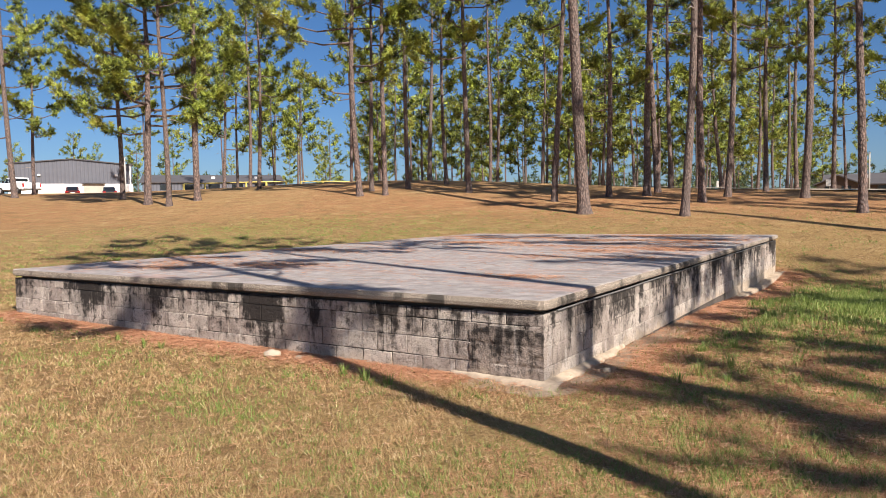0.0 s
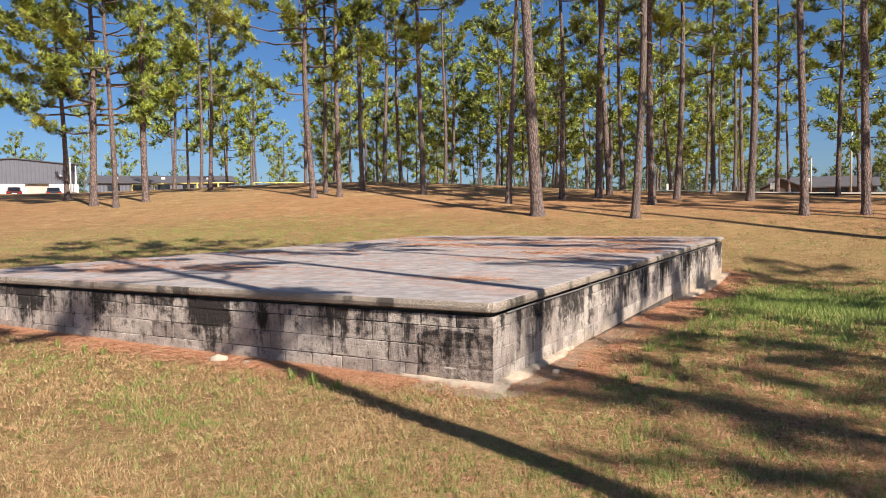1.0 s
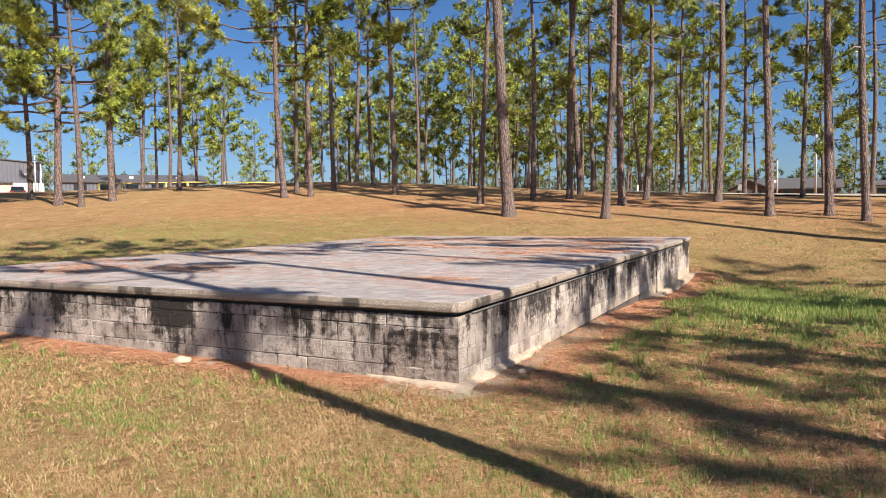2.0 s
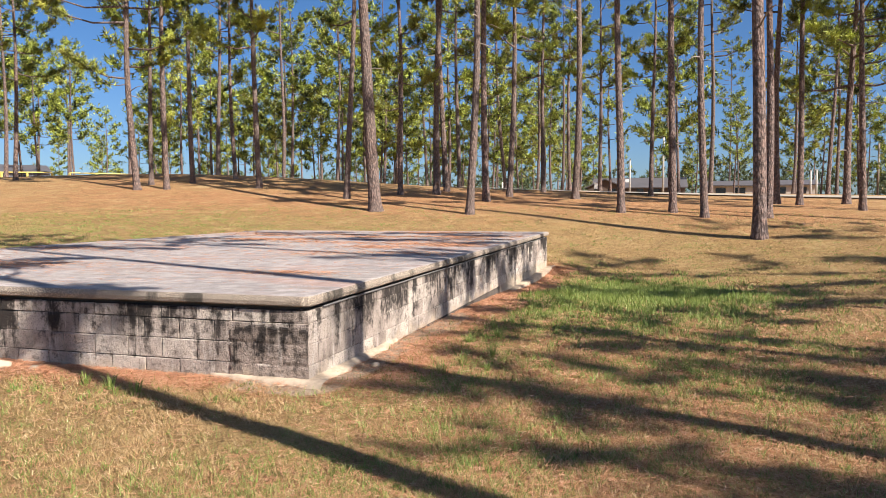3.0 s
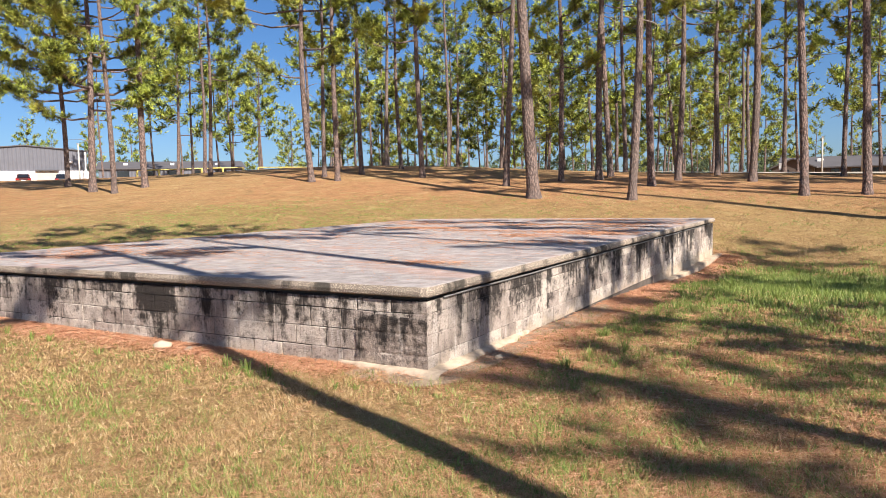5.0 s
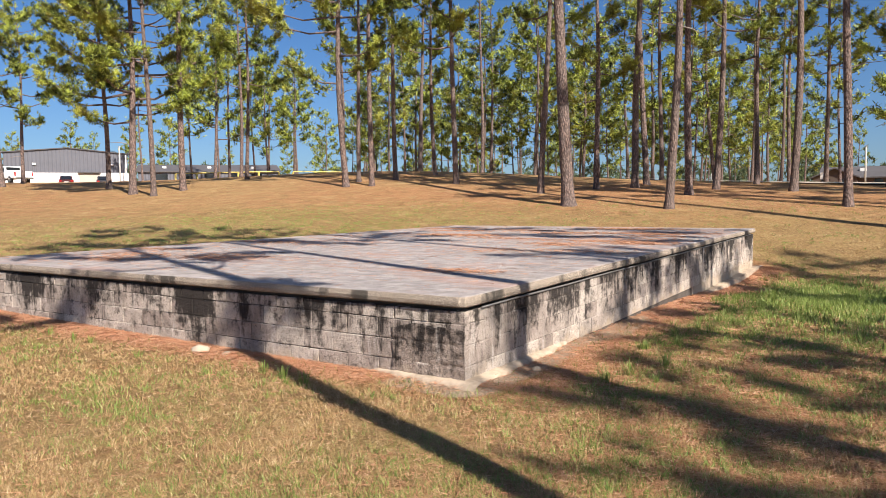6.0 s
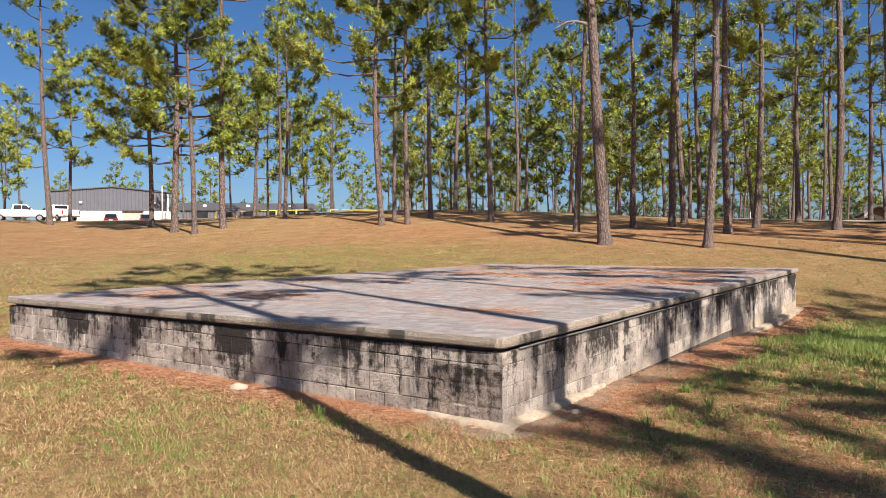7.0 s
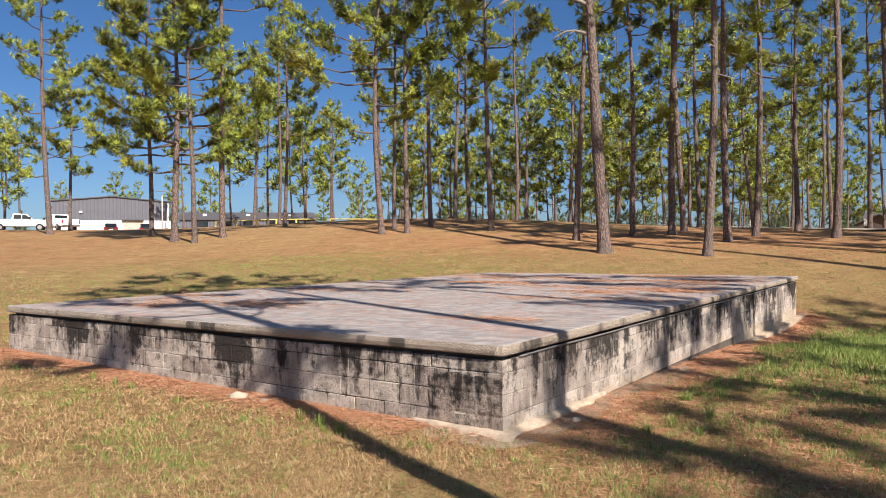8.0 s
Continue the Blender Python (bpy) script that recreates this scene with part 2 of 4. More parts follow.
M_DEAD = paint("dead_wood", (0.27, 0.24, 0.21), 0.9, 0, 0.4, 6.0, 0.15)
M_SHEET = ribbed("grey_sheet_metal", (0.12, 0.124, 0.145), 0.6, 0)
M_ROOFDARK = paint("dark_roofing", (0.10, 0.095, 0.10), 0.8, 0, 0.3, 0.7, 0.2)
M_ROOFBROWN = paint("rusty_brown_roofing", (0.27, 0.165, 0.115), 0.85, 0, 0.45, 0.9, 0.2)
M_WHITEWALL = paint("white_block_wall", (0.78, 0.77, 0.74), 0.8, 0, 0.12, 0.6, 0.3)
M_BEIGEWALL = paint("beige_block_wall", (0.46, 0.41, 0.35), 0.85, 0, 0.25, 0.6, 0.3)
M_BROWNWALL = paint("brown_brick_wall", (0.11, 0.085, 0.072), 0.9, 0, 0.3, 0.8, 0.2)
M_YELLOW = paint("yellow_paint", (0.66, 0.55, 0.16), 0.55, 0, 0.25, 2.0)
M_CARWHITE = paint("white_car_paint", (0.80, 0.81, 0.82), 0.25, 0, 0.05, 1.0, 0.6)
M_CARRED = paint("dark_red_car_paint", (0.06, 0.022, 0.024), 0.25, 0, 0.1, 1.0, 0.6)
M_CARDARK = paint("dark_car_paint", (0.03, 0.035, 0.045), 0.25, 0, 0.1, 1.0, 0.6)
M_GLASS = paint("dark_car_glass", (0.015, 0.018, 0.022), 0.06, 0, 0.05, 1.0, 0.8)
M_TYRE = paint("black_rubber", (0.02, 0.02, 0.02), 0.85, 0, 0.2, 4.0, 0.2)
M_CHROME = paint("bright_metal", (0.6, 0.6, 0.6), 0.25, 0.9, 0.1, 4.0)
M_LAMPRED = paint("red_tail_lens", (0.35, 0.01, 0.01), 0.2, 0, 0.1, 4.0, 0.6)
M_POLE = paint("grey_pole", (0.45, 0.43, 0.40), 0.8, 0, 0.3, 1.0, 0.3)
M_WOODPOLE = paint("weathered_pole_wood", (0.30, 0.25, 0.20), 0.9, 0, 0.35, 1.5, 0.2)
M_ROAD = paint("sandy_road_surface", (0.36, 0.315, 0.25), 0.95, 0, 0.2, 0.5, 0.2)
M_ASPHALT = paint("pale_asphalt", (0.16, 0.155, 0.15), 0.95, 0, 0.25, 0.5, 0.2)
M_CONE = paint("pine_cone_scales", (0.085, 0.05, 0.03), 0.9, 0, 0.4, 30.0, 0.2)


# ---- building helpers ----
def link_mesh(name, verts, faces, material, parent=None, label="", smooth=False):
    me = bpy.data.meshes.new(name)
    me.from_pydata([tuple(v) for v in verts], [], [tuple(f) for f in faces])
    me.materials.append(material)
    if smooth:
        me.polygons.foreach_set("use_smooth", [True] * len(me.polygons))
    me.update()
    ob = new(name, me)
    ob.parent = parent
    if label:
        tagged(ob, label)
    return ob


def tri_mesh(name, verts, tris, material, parent=None):
    """A mesh of many triangles from arrays."""
    me = bpy.data.meshes.new(name)
    verts, tris = np.asarray(verts, np.float32), np.asarray(tris, np.int32)
    me.vertices.add(len(verts))
    me.vertices.foreach_set("co", verts.ravel())
    me.loops.add(tris.size)
    me.loops.foreach_set("vertex_index", tris.ravel())
    me.polygons.add(len(tris))
    me.polygons.foreach_set("loop_start", np.arange(0, tris.size, 3, dtype=np.int32))
    me.update(calc_edges=True)
    me.materials.append(material)
    ob = new(name, me)
    ob.parent = parent
    return ob


def part(name, bm, material, parent, label="", smooth=False):
    me = bpy.data.meshes.new(name)
    bm.normal_update()
    bm.to_mesh(me)
    bm.free()
    me.materials.append(material)
    if smooth:
        me.polygons.foreach_set("use_smooth", [True] * len(me.polygons))
    ob = new(name, me)
    ob.parent = parent
    if label:
        tagged(ob, label)
    return ob


def thing(name, m, label, category, group="", kind=""):
    ob = new(name)
    ob.matrix_world = m
    ob.empty_display_size = 0.2
    return tagged(ob, label, category, group, kind)


def add_box(bm, x0, x1, y0, y1, z0, z1, bevel=0.0):
    vs = [bm.verts.new(c) for c in ((x0, y0, z0), (x1, y0, z0), (x1, y1, z0), (x0, y1, z0), (x0, y0, z1), (x1, y0, z1), (x1, y1, z1), (x0, y1, z1))]
    fs = [bm.faces.new([vs[i] for i in f]) for f in ((3, 2, 1, 0), (4, 5, 6, 7), (0, 1, 5, 4), (1, 2, 6, 5), (2, 3, 7, 6), (3, 0, 4, 7))]
    if bevel:
        bmesh.ops.bevel(bm, geom=list({e for f in fs for e in f.edges}), offset=bevel, segments=2, affect="EDGES")
    return fs


def box(name, x0, x1, y0, y1, z0, z1, material, parent, bevel=0.0, label=""):
    bm = bmesh.new()
    add_box(bm, x0, x1, y0, y1, z0, z1, bevel)
    return part(name, bm, material, parent, label)


def tube(points, radii, sides=8):
    """Vertices and quads of a round limb along points."""
    verts, faces = [], []
    for i, (p, r) in enumerate(zip(points, radii)):
        d = Vector(points[min(i + 1, len(points) - 1)]) - Vector(points[max(i - 1, 0)])
        d.normalize()
        a = d.cross(Vector((0.31, 0.95, 0.05)))
        if a.length < 1e-3:
            a = d.cross(Vector((1, 0, 0)))
        a.normalize()
        b = d.cross(a)
        for k in range(sides):
            w = 2 * math.pi * k / sides
            verts.append(Vector(p) + (a * math.cos(w) + b * math.sin(w)) * r)
    for i in range(len(points) - 1):
        for k in range(sides):
            k2 = (k + 1) % sides
            faces.append((i * sides + k, i * sides + k2, (i + 1) * sides + k2, (i + 1) * sides + k))
    n = len(verts)
    faces.append(tuple(range(sides - 1, -1, -1)))
    faces.append(tuple(range(n - sides, n)))
    return verts, faces


def join_tubes(name, tubes, material, parent, label=""):
    verts, faces = [], []
    for v, f in tubes:
        o = len(verts)
        verts += v
        faces += [tuple(i + o for i in q) for q in f]
    return link_mesh(name, verts, faces, material, parent, label, smooth=True)


# ---- ground ----
BUMPS = ((-47, 46, 11, 0.5), (-25, 32, 12, 1.129), (-5, 45, 18, 0.068), (-45, 15, 16, -0.873), (15, 45, 16, 0.245), (-2, 12, 8, -0.22), (-28, 0, 14, -0.139),
         (3, 24, 8, 0.461), (-9, 29, 8, 0.138), (3, 16, 5, -0.847), (-3, 3, 6, -0.033), (10, 6, 8, -0.078))


def ground_z(x, y):
    """Height of the lawn: level round the platform, rising to a low knoll and a plateau behind it."""
    x, y = np.asarray(x, float), np.asarray(y, float)
    r = np.hypot(x - 3, y + 6) + 1e-6
    s = 1 / (1 + np.exp(-(r - 40) / 8))
    z = 0.128 + s * (2.568 - 1.668 * (x - 3) / r - 0.113 * (y + 6) / r)
    for a, b, w, h in BUMPS:
        z = z + h * np.exp(-((x - a) ** 2 + (y - b) ** 2) / (2 * w * w))
    return z


def graded(lo, hi, step, grow, far):
    c = list(np.arange(lo, hi + 1e-6, step))
    s = step
    while c[-1] < far:
        s *= grow
        c.append(c[-1] + s)
    s = step
    while c[0] > -far:
        s *= grow
        c.insert(0, c[0] - s)
    return np.array(c)


SLAB_X0, SLAB_X1, SLAB_Y0, SLAB_Y1, SLAB_Z = -9.81, 0.035, -0.035, 15.83, 0.88
GX, GY = graded(-14, 14, 0.26, 1.13, 1600), graded(-6, 22, 0.26, 1.13, 1600)


def wall_distance(x, y):
    dx = np.maximum(np.maximum(SLAB_X0 - x, x), 0)
    dy = np.maximum(np.maximum(-y, y - SLAB_Y1), 0)
    return np.hypot(dx, dy)


def lawn_green(x, y):
    """0 to 1: where the lawn is greener."""
    p = 0.5 + 0.2 * np.sin(x * 1.7 + 1.3 * np.sin(y * 1.1)) + 0.18 * np.sin(y * 2.3 + 1.7 * np.sin(x * 0.9 + 2)) + 0.14 * np.sin((x + y) * 3.9 + 2 * np.sin(x * 2.3 - y))
    p = 0.42 * p + 0.03 + 0.5 * np.exp(-((x - 2.6) ** 2 / 3.4 + (y - 8.5) ** 2 / 34)) + 0.35 * np.exp(-((x + 17) ** 2 + (y - 13) ** 2) / 80)
    return np.clip(p + 0.16 * np.exp(-((x - 2.8) ** 2 + (y - 0.5) ** 2) / 9), 0, 1)


def straw_amount(x, y):
    d = wall_distance(x, y)
    return np.clip(1.2 - d / np.where(x > -0.3, 0.85 + 0.25 * np.sin(y * 1.3), 0.55 + 0.15 * np.sin(x * 1.9)), 0, 1)


def build_ground():
    xx, yy = np.meshgrid(GX, GY)
    zz = ground_z(xx, yy)
    near = np.exp(-((xx - 2) ** 2 + (yy - 4) ** 2) / 900)
    zz = zz + near * np.array([[0.03 * noise.noise((x * 0.9, y * 0.9, 3.0)) + 0.012 * noise.noise((x * 3, y * 3, 8.0)) if abs(x) < 16 and -8 < y < 24 else 0.0
                                for x in GX] for y in GY])
    ny, nx = xx.shape
    verts = np.stack([xx, yy, zz], -1).reshape(-1, 3)
    i = np.arange((ny - 1) * (nx - 1))
    a = (i // (nx - 1)) * nx + i % (nx - 1)
    faces = np.stack([a, a + 1, a + nx + 1, a + nx], -1)
    ob = link_mesh("ground", verts.tolist(), faces.tolist(), M_GROUND, smooth=True)
    tagged(ob, "dry mown lawn with green patches and fallen pine straw", "ground", kind="structure")
    d = wall_distance(xx, yy)
    straw = straw_amount(xx, yy) * 1.3
    grove = np.clip((np.hypot(xx + 2, yy + 6) - 24) / 9, 0, 1) * 0.62
    straw = np.maximum(straw, grove)
    straw = straw + 0.5 * np.clip((xx - 0.3) / 2.0, 0, 1) * np.clip((9 - yy) / 5, 0, 1) + 0.10 * (xx < 0) * (yy < 0)
    green = lawn_green(xx, yy) * 0.8
    bare = np.exp(-((d - 0.16) / 0.30) ** 2) * np.where((yy < 6.0) & (xx > -1.0), 1.0, 0.25) * (d > 0)
    rust = 0.42 * np.exp(-((xx - 2.6) ** 2 / 7.0 + (yy + 1.0) ** 2 / 22.0)) + 0.22 * np.exp(-((xx + 6) ** 2 + (yy - 27) ** 2) / 260)
    straw = np.clip(straw + rust, 0, 1)
    for name, v in (("straw", straw), ("green", green), ("bare", bare)):
        at = ob.data.attributes.new(name, "FLOAT", "POINT")
        at.data.foreach_set("value", v.astype(np.float32).ravel())
    return ob


build_ground()


# ---- the raised platform ----
COURSE, BLOCK_L, JOINT = 0.2032, 0.4064, 0.0085
WALL_TOP, SLAB_LOW = 0.734, 0.772


def block_mesh(length, height, seed):
    """One hollow-core block's face and ends: a worn box with chipped arrises. Origin at its lower left front corner."""
    rng = random.Random(seed)
    bm = bmesh.new()
    add_box(bm, 0, length, 0, 0.12, 0, height)
    bmesh.ops.bevel(bm, geom=[e for e in bm.edges if all(v.co.y < 0.01 for v in e.verts)], offset=0.005, segments=1, affect="EDGES")
    for v in bm.verts:
        if v.co.y < 0.05:
            v.co += Vector((rng.uniform(-0.005, 0.005), rng.uniform(-0.003, 0.003), rng.uniform(-0.005, 0.005)))
    me = bpy.data.meshes.new("block")
    bm.to_mesh(me)
    bm.free()
    me.materials.append(M_BLOCK)
    return me


def build_platform():
    p = thing("platform", pose(0, 0, 0), "raised concrete slab on weathered grey block walls standing on the lawn", "platform")
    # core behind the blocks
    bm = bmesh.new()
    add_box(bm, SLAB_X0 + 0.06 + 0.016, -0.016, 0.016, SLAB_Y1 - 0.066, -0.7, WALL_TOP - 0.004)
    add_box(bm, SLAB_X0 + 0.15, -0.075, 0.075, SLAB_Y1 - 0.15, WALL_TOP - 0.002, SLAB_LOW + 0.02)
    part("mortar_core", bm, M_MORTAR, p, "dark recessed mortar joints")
    # slab with a rough cast edge
    bm = bmesh.new()
    nx, ny = 60, 96
    r = 0.03
    x0, x1, y0, y1 = SLAB_X0, SLAB_X1, SLAB_Y0, SLAB_Y1

    def edge_ring(inset, z, jit):
        ring = []
        pts = [(x0 + (x1 - x0) * i / (nx * 2), y0, 0, -1) for i in range(nx * 2)] + [(x1, y0 + (y1 - y0) * i / (ny * 2), 1, 0) for i in range(ny * 2)] \
            + [(x1 - (x1 - x0) * i / (nx * 2), y1, 0, 1) for i in range(nx * 2)] + [(x0, y1 - (y1 - y0) * i / (ny * 2), -1, 0) for i in range(ny * 2)]
        for x, y, ox, oy in pts:
            k = jit * (noise.noise((x * 1.3, y * 1.3, z * 3)) + 0.6 * noise.noise((x * 6, y * 6, z * 9)))
            cx, cy = min(max(x, x0 + 0.09), x1 - 0.09), min(max(y, y0 + 0.09), y1 - 0.09)
            v = Vector((x - cx, y - cy, 0))
            v = v.normalized() * (0.09 - inset + k)
            ring.append(bm.verts.new((cx + v.x, cy + v.y, z + 0.4 * k * (jit > 0))))
        return ring

    rings = [edge_ring(0.014, SLAB_LOW, 0.012), edge_ring(0.0, SLAB_LOW + 0.012, 0.014), edge_ring(-0.006, 0.82, 0.015), edge_ring(0.002, SLAB_Z - r, 0.012),
             edge_ring(0.009, SLAB_Z - 0.01, 0.010), edge_ring(0.028, SLAB_Z - 0.001, 0.005), edge_ring(0.07, SLAB_Z, 0.0)]
    n = len(rings[0])
    for a, b in zip(rings, rings[1:]):
        for i in range(n):
            j = (i + 1) % n
            bm.faces.new((a[i], a[j], b[j], b[i]))
    bm.faces.new(rings[-1])
    bm.faces.new(rings[0][::-1])
    part("slab", bm, M_SLAB, p, "weathered grey concrete slab with exposed pebble edge")
    # conduit under the lip
    v, f = tube([(0.016, 0.30 + i * 0.74, WALL_TOP + 0.004 + 0.004 * math.sin(i * 1.7)) for i in range(21)], [0.011] * 21, 8)
    link_mesh("conduit", v, f, M_PIPE, p, "thin grey conduit pipe clipped under the lip", True)
    # footing that shows at the far end and round the near corner
    bm = bmesh.new()
    fs = add_box(bm, -0.01, 0.20, 9.1, 16.1, -0.7, -0.17, 0.02)
    bmesh.ops.subdivide_edges(bm, edges=[e for e in bm.edges if e.calc_length() > 2], cuts=16)
    for vtx in bm.verts:
        vtx.co += Vector((0.03 * noise.noise(vtx.co * 2.0), 0, 0.02 * noise.noise(vtx.co * 1.4 + Vector((9, 0, 0)))))
    part("footing", bm, M_FOOTING, p, "pale concrete footing ledge")
    for along, length, out in (((-1, 0), 1.25, (0, -1)), ((0, 1), 2.4, (1, 0))):
        bm = bmesh.new()
        rows = []
        for i in range(19):
            u = length * i / 18 - (0.19 if out[0] == 0 else 0.02)
            wide = (0.17 + 0.08 * noise.noise((u * 2.5, out[0] * 5.0, 1.0))) * (1 - 0.75 * (i / 18) ** 2) + 0.02
            row = []
            for k in range(5):
                o = wide * k / 4 - 0.03
                x, y = along[0] * u + out[0] * o, along[1] * u + out[1] * o
                row.append(bm.verts.new((x, y, float(ground_z(x, y)) + (0.055, 0.052, 0.045, 0.03, -0.06)[k] + 0.012 * noise.noise((x * 7, y * 7, 4.0)))))
            rows.append(row)
        for r0, r1 in zip(rows, rows[1:]):
            for k in range(4):
                bm.faces.new((r0[k], r1[k], r1[k + 1], r0[k + 1]))
        bmesh.ops.recalc_face_normals(bm, faces=bm.faces)
        part("footing", bm, M_FOOTING, p, "sandy mortar footing that shows along the base", True)
    # a rough coat of render that was trowelled over the near corner
    bm = bmesh.new()
    cols, rows_ = 62, 44
    grid = {}
    for i in range(cols + 1):
        for k in range(rows_ + 1):
            x, z = -0.93 + 0.93 * i / cols, 0.0 + 0.60 * k / rows_
            lim = 0.08 + 0.10 * noise.noise((x * 3, z * 3, 6.0))
            e = min(x + 0.93, 0.60 - z, z + 0.02, -x + 0.12) - lim * 0.6
            d = 0.010 + 0.010 * noise.noise((x * 7, z * 7, 1.0)) + 0.007 * noise.noise((x * 22, z * 22, 5.0))
            groove = min(abs(z - COURSE), abs(z - 2 * COURSE)) + 0.02 * noise.noise((x * 5, z, 3.0))
            d -= 0.009 * math.exp(-(groove / 0.012) ** 2)
            grid[i, k] = (bm.verts.new((x, -d if e > 0 else 0.006, z)), e)
    for i in range(cols):
        for k in range(rows_):
            q = [grid[i, k], grid[i + 1, k], grid[i + 1, k + 1], grid[i, k + 1]]
            if max(e for _, e in q) > -0.02:
                bm.faces.new([v for v, _ in q])
    part("plaster_patch", bm, M_PLASTER, p, "rough dark stained render over the corner blocks", True)
    return p


platform = build_platform()


# ---- pines ----
def needle_tufts(rng, spots, count, width):
    """Brushes of needles. spots: rows of x, y, z, dx, dy, dz, size."""
    s = np.repeat(np.asarray(spots), count, axis=0)
    n = len(s)
    d = rng.normal(size=(n, 3))
    d /= np.linalg.norm(d, axis=1)[:, None]
    d = d + s[:, 3:6] * 0.75 + np.array([0, 0, 0.12])
    d /= np.linalg.norm(d, axis=1)[:, None]
    size = s[:, 6] * rng.uniform(0.65, 1.1, n)
    base = s[:, :3] + s[:, 3:6] * (rng.uniform(-0.5, 0.3, n) * s[:, 6])[:, None]
    side = np.cross(d, rng.normal(size=(n, 3)) * 0.8 + np.array([0.35, -0.15, 0.9]))
    side /= np.linalg.norm(side, axis=1)[:, None] + 1e-9
    w = (width * rng.uniform(0.7, 1.3, n))[:, None]
    tip = base + d * size[:, None] - np.array([0, 0, 1]) * (0.12 * size * rng.uniform(0, 1, n))[:, None]
    verts = np.stack([base + side * w, tip, base - side * w], 1).reshape(-1, 3)
    tris = np.arange(n * 3).reshape(-1, 3)
    return verts, tris


def make_pine(seed, height, dia, crown, reach, limbs, lean=0.0, low=(), dead=3, tufts=1.15, count=19, width=0.019, size=0.28, fine=True, bare=(), spread=0.15, sway=0.32, label=""):
    """A tall pine: flared plated trunk, bare below, limbs with needle brushes above. low: extra limbs as (height, degrees, length)."""
    rng = np.random.default_rng(seed)
    t = thing("pine_tree", pose(0, 0, 0), label or "tall pine with plated brown bark and a high crown of needles", "tree", "pines of the grove")
    bend = [rng.uniform(-1, 1) * sway for _ in range(4)]

    def axis(z):
        u = z / height
        return Vector((bend[0] * math.sin(u * 3.0) + bend[1] * 0.4 * math.sin(u * 7 + seed) + lean * z, bend[2] * math.sin(u * 2.6) + bend[3] * 0.4 * math.sin(u * 6 + seed), z))

    def radius(z):
        u = min(max(z / height, 0), 1)
        return dia * 0.455 * (1 - 0.82 * u ** 1.15) * (1 + 0.42 * math.exp(-max(z, 0) / 0.28))

    zs = [-0.35, -0.05, 0.12, 0.3, 0.6, 1.0] + list(np.linspace(1.8, height, 20))
    v, f = tube([axis(z) for z in zs], [radius(z) for z in zs], 12 if fine else 7)
    for q in v:
        k = 1 + 0.06 * noise.noise((q.x * 5 + seed, q.y * 5, q.z * 1.5))
        c = axis(q.z)
        q.x, q.y = c.x + (q.x - c.x) * k, c.y + (q.y - c.y) * k
    link_mesh("trunk", v, f, M_BARK, t, "", True)
    wood, spots = [], []
    plan = [(crown + (height - crown) * ((i + 0.5) / limbs) ** 0.9 + rng.uniform(-0.4, 0.4), math.degrees(i * 2.4 + rng.uniform(-0.5, 0.5)), None) for i in range(limbs)]
    for z, deg, length in list(low) + plan:
        z = min(z, height - 0.3)
        u = (z - crown) / max(height - crown, 1)
        u = min(max(u, 0), 1)
        ln = length or reach * (0.55 + 0.65 * math.sin(math.pi * (0.22 + 0.72 * u))) * rng.uniform(0.6, 1.15) * (1.05 - 0.45 * u)
        w = radians(deg)
        out = Vector((math.cos(w), math.sin(w), 0))
        rise = rng.uniform(-0.05, 0.30) + 0.35 * u
        p0 = axis(z)
        pts = []
        wob = rng.uniform(-0.35, 0.35)
        for k in range(7):
            s = k / 6
            sidew = Vector((-out.y, out.x, 0)) * (wob * ln * 0.3 * math.sin(s * 3.0))
            pts.append(p0 + out * (ln * s) + sidew + Vector((0, 0, ln * (rise * s + 0.16 * s * s - 0.10 * math.sin(s * 3)))))
        r0 = min(radius(z) * 0.55, 0.018 * ln + 0.012)
        one = [tube(pts[::2], [r0 * (1 - 0.8 * k / 6) for k in range(0, 7, 2)], 5 if fine else 3)]
        m = max(4, int(ln * 4.2 * tufts * (0.45 if z > 16 else 1.0)))
        for j in range(m):
            s = 0.48 + 0.52 * (j + rng.uniform(0, 1)) / m
            k = min(int(s * 6), 5)
            p = pts[k].lerp(pts[k + 1], s * 6 - k)
            dirn = (pts[k + 1] - pts[k]).normalized()
            sd = Vector((rng.normal(), rng.normal(), rng.normal() * 0.22 + 0.22))
            tw = (dirn * 0.7 + sd * 0.7).normalized()
            tl = rng.uniform(0.2, 0.8) * (0.42 + 0.14 * ln)
            e = p + tw * tl
            if fine:
                one.append(tube([p, e], [0.016, 0.007], 3))
            for q in [e, p.lerp(e, 0.6)] + [e + Vector(rng.normal(size=3) * spread) * Vector((1, 1, 0.6)).length / 1.5 for _ in range(4 if fine else 2)]:
                spots.append((*q, *(tw + Vector((0, 0, 0.45))).normalized(), size * rng.uniform(0.75, 1.2)))
        spots.append((*pts[-1], *out, size * 1.15))
        if fine:
            join_tubes("limb", one, M_BARK, t)
        else:
            wood += one
    for z, deg, ln in bare:
        w = radians(deg)
        d = Vector((math.cos(w), math.sin(w), 0))
        p0 = axis(z)
        pts = [p0 + d * ln * u + Vector((0, 0, ln * (0.28 * math.sin(u * 2.6) - 0.12 * u))) for u in (0, 0.2, 0.4, 0.6, 0.8, 1.0)]
        side = Vector((-d.y, d.x, 0))
        fork = [tube([pts[k], pts[k] + d * 0.35 * ln * 0.4 + side * g * 0.3 * ln * 0.5 + Vector((0, 0, -0.1 * ln))], [0.025, 0.008], 5) for k, g in ((2, 1), (3, -1), (4, 1))]
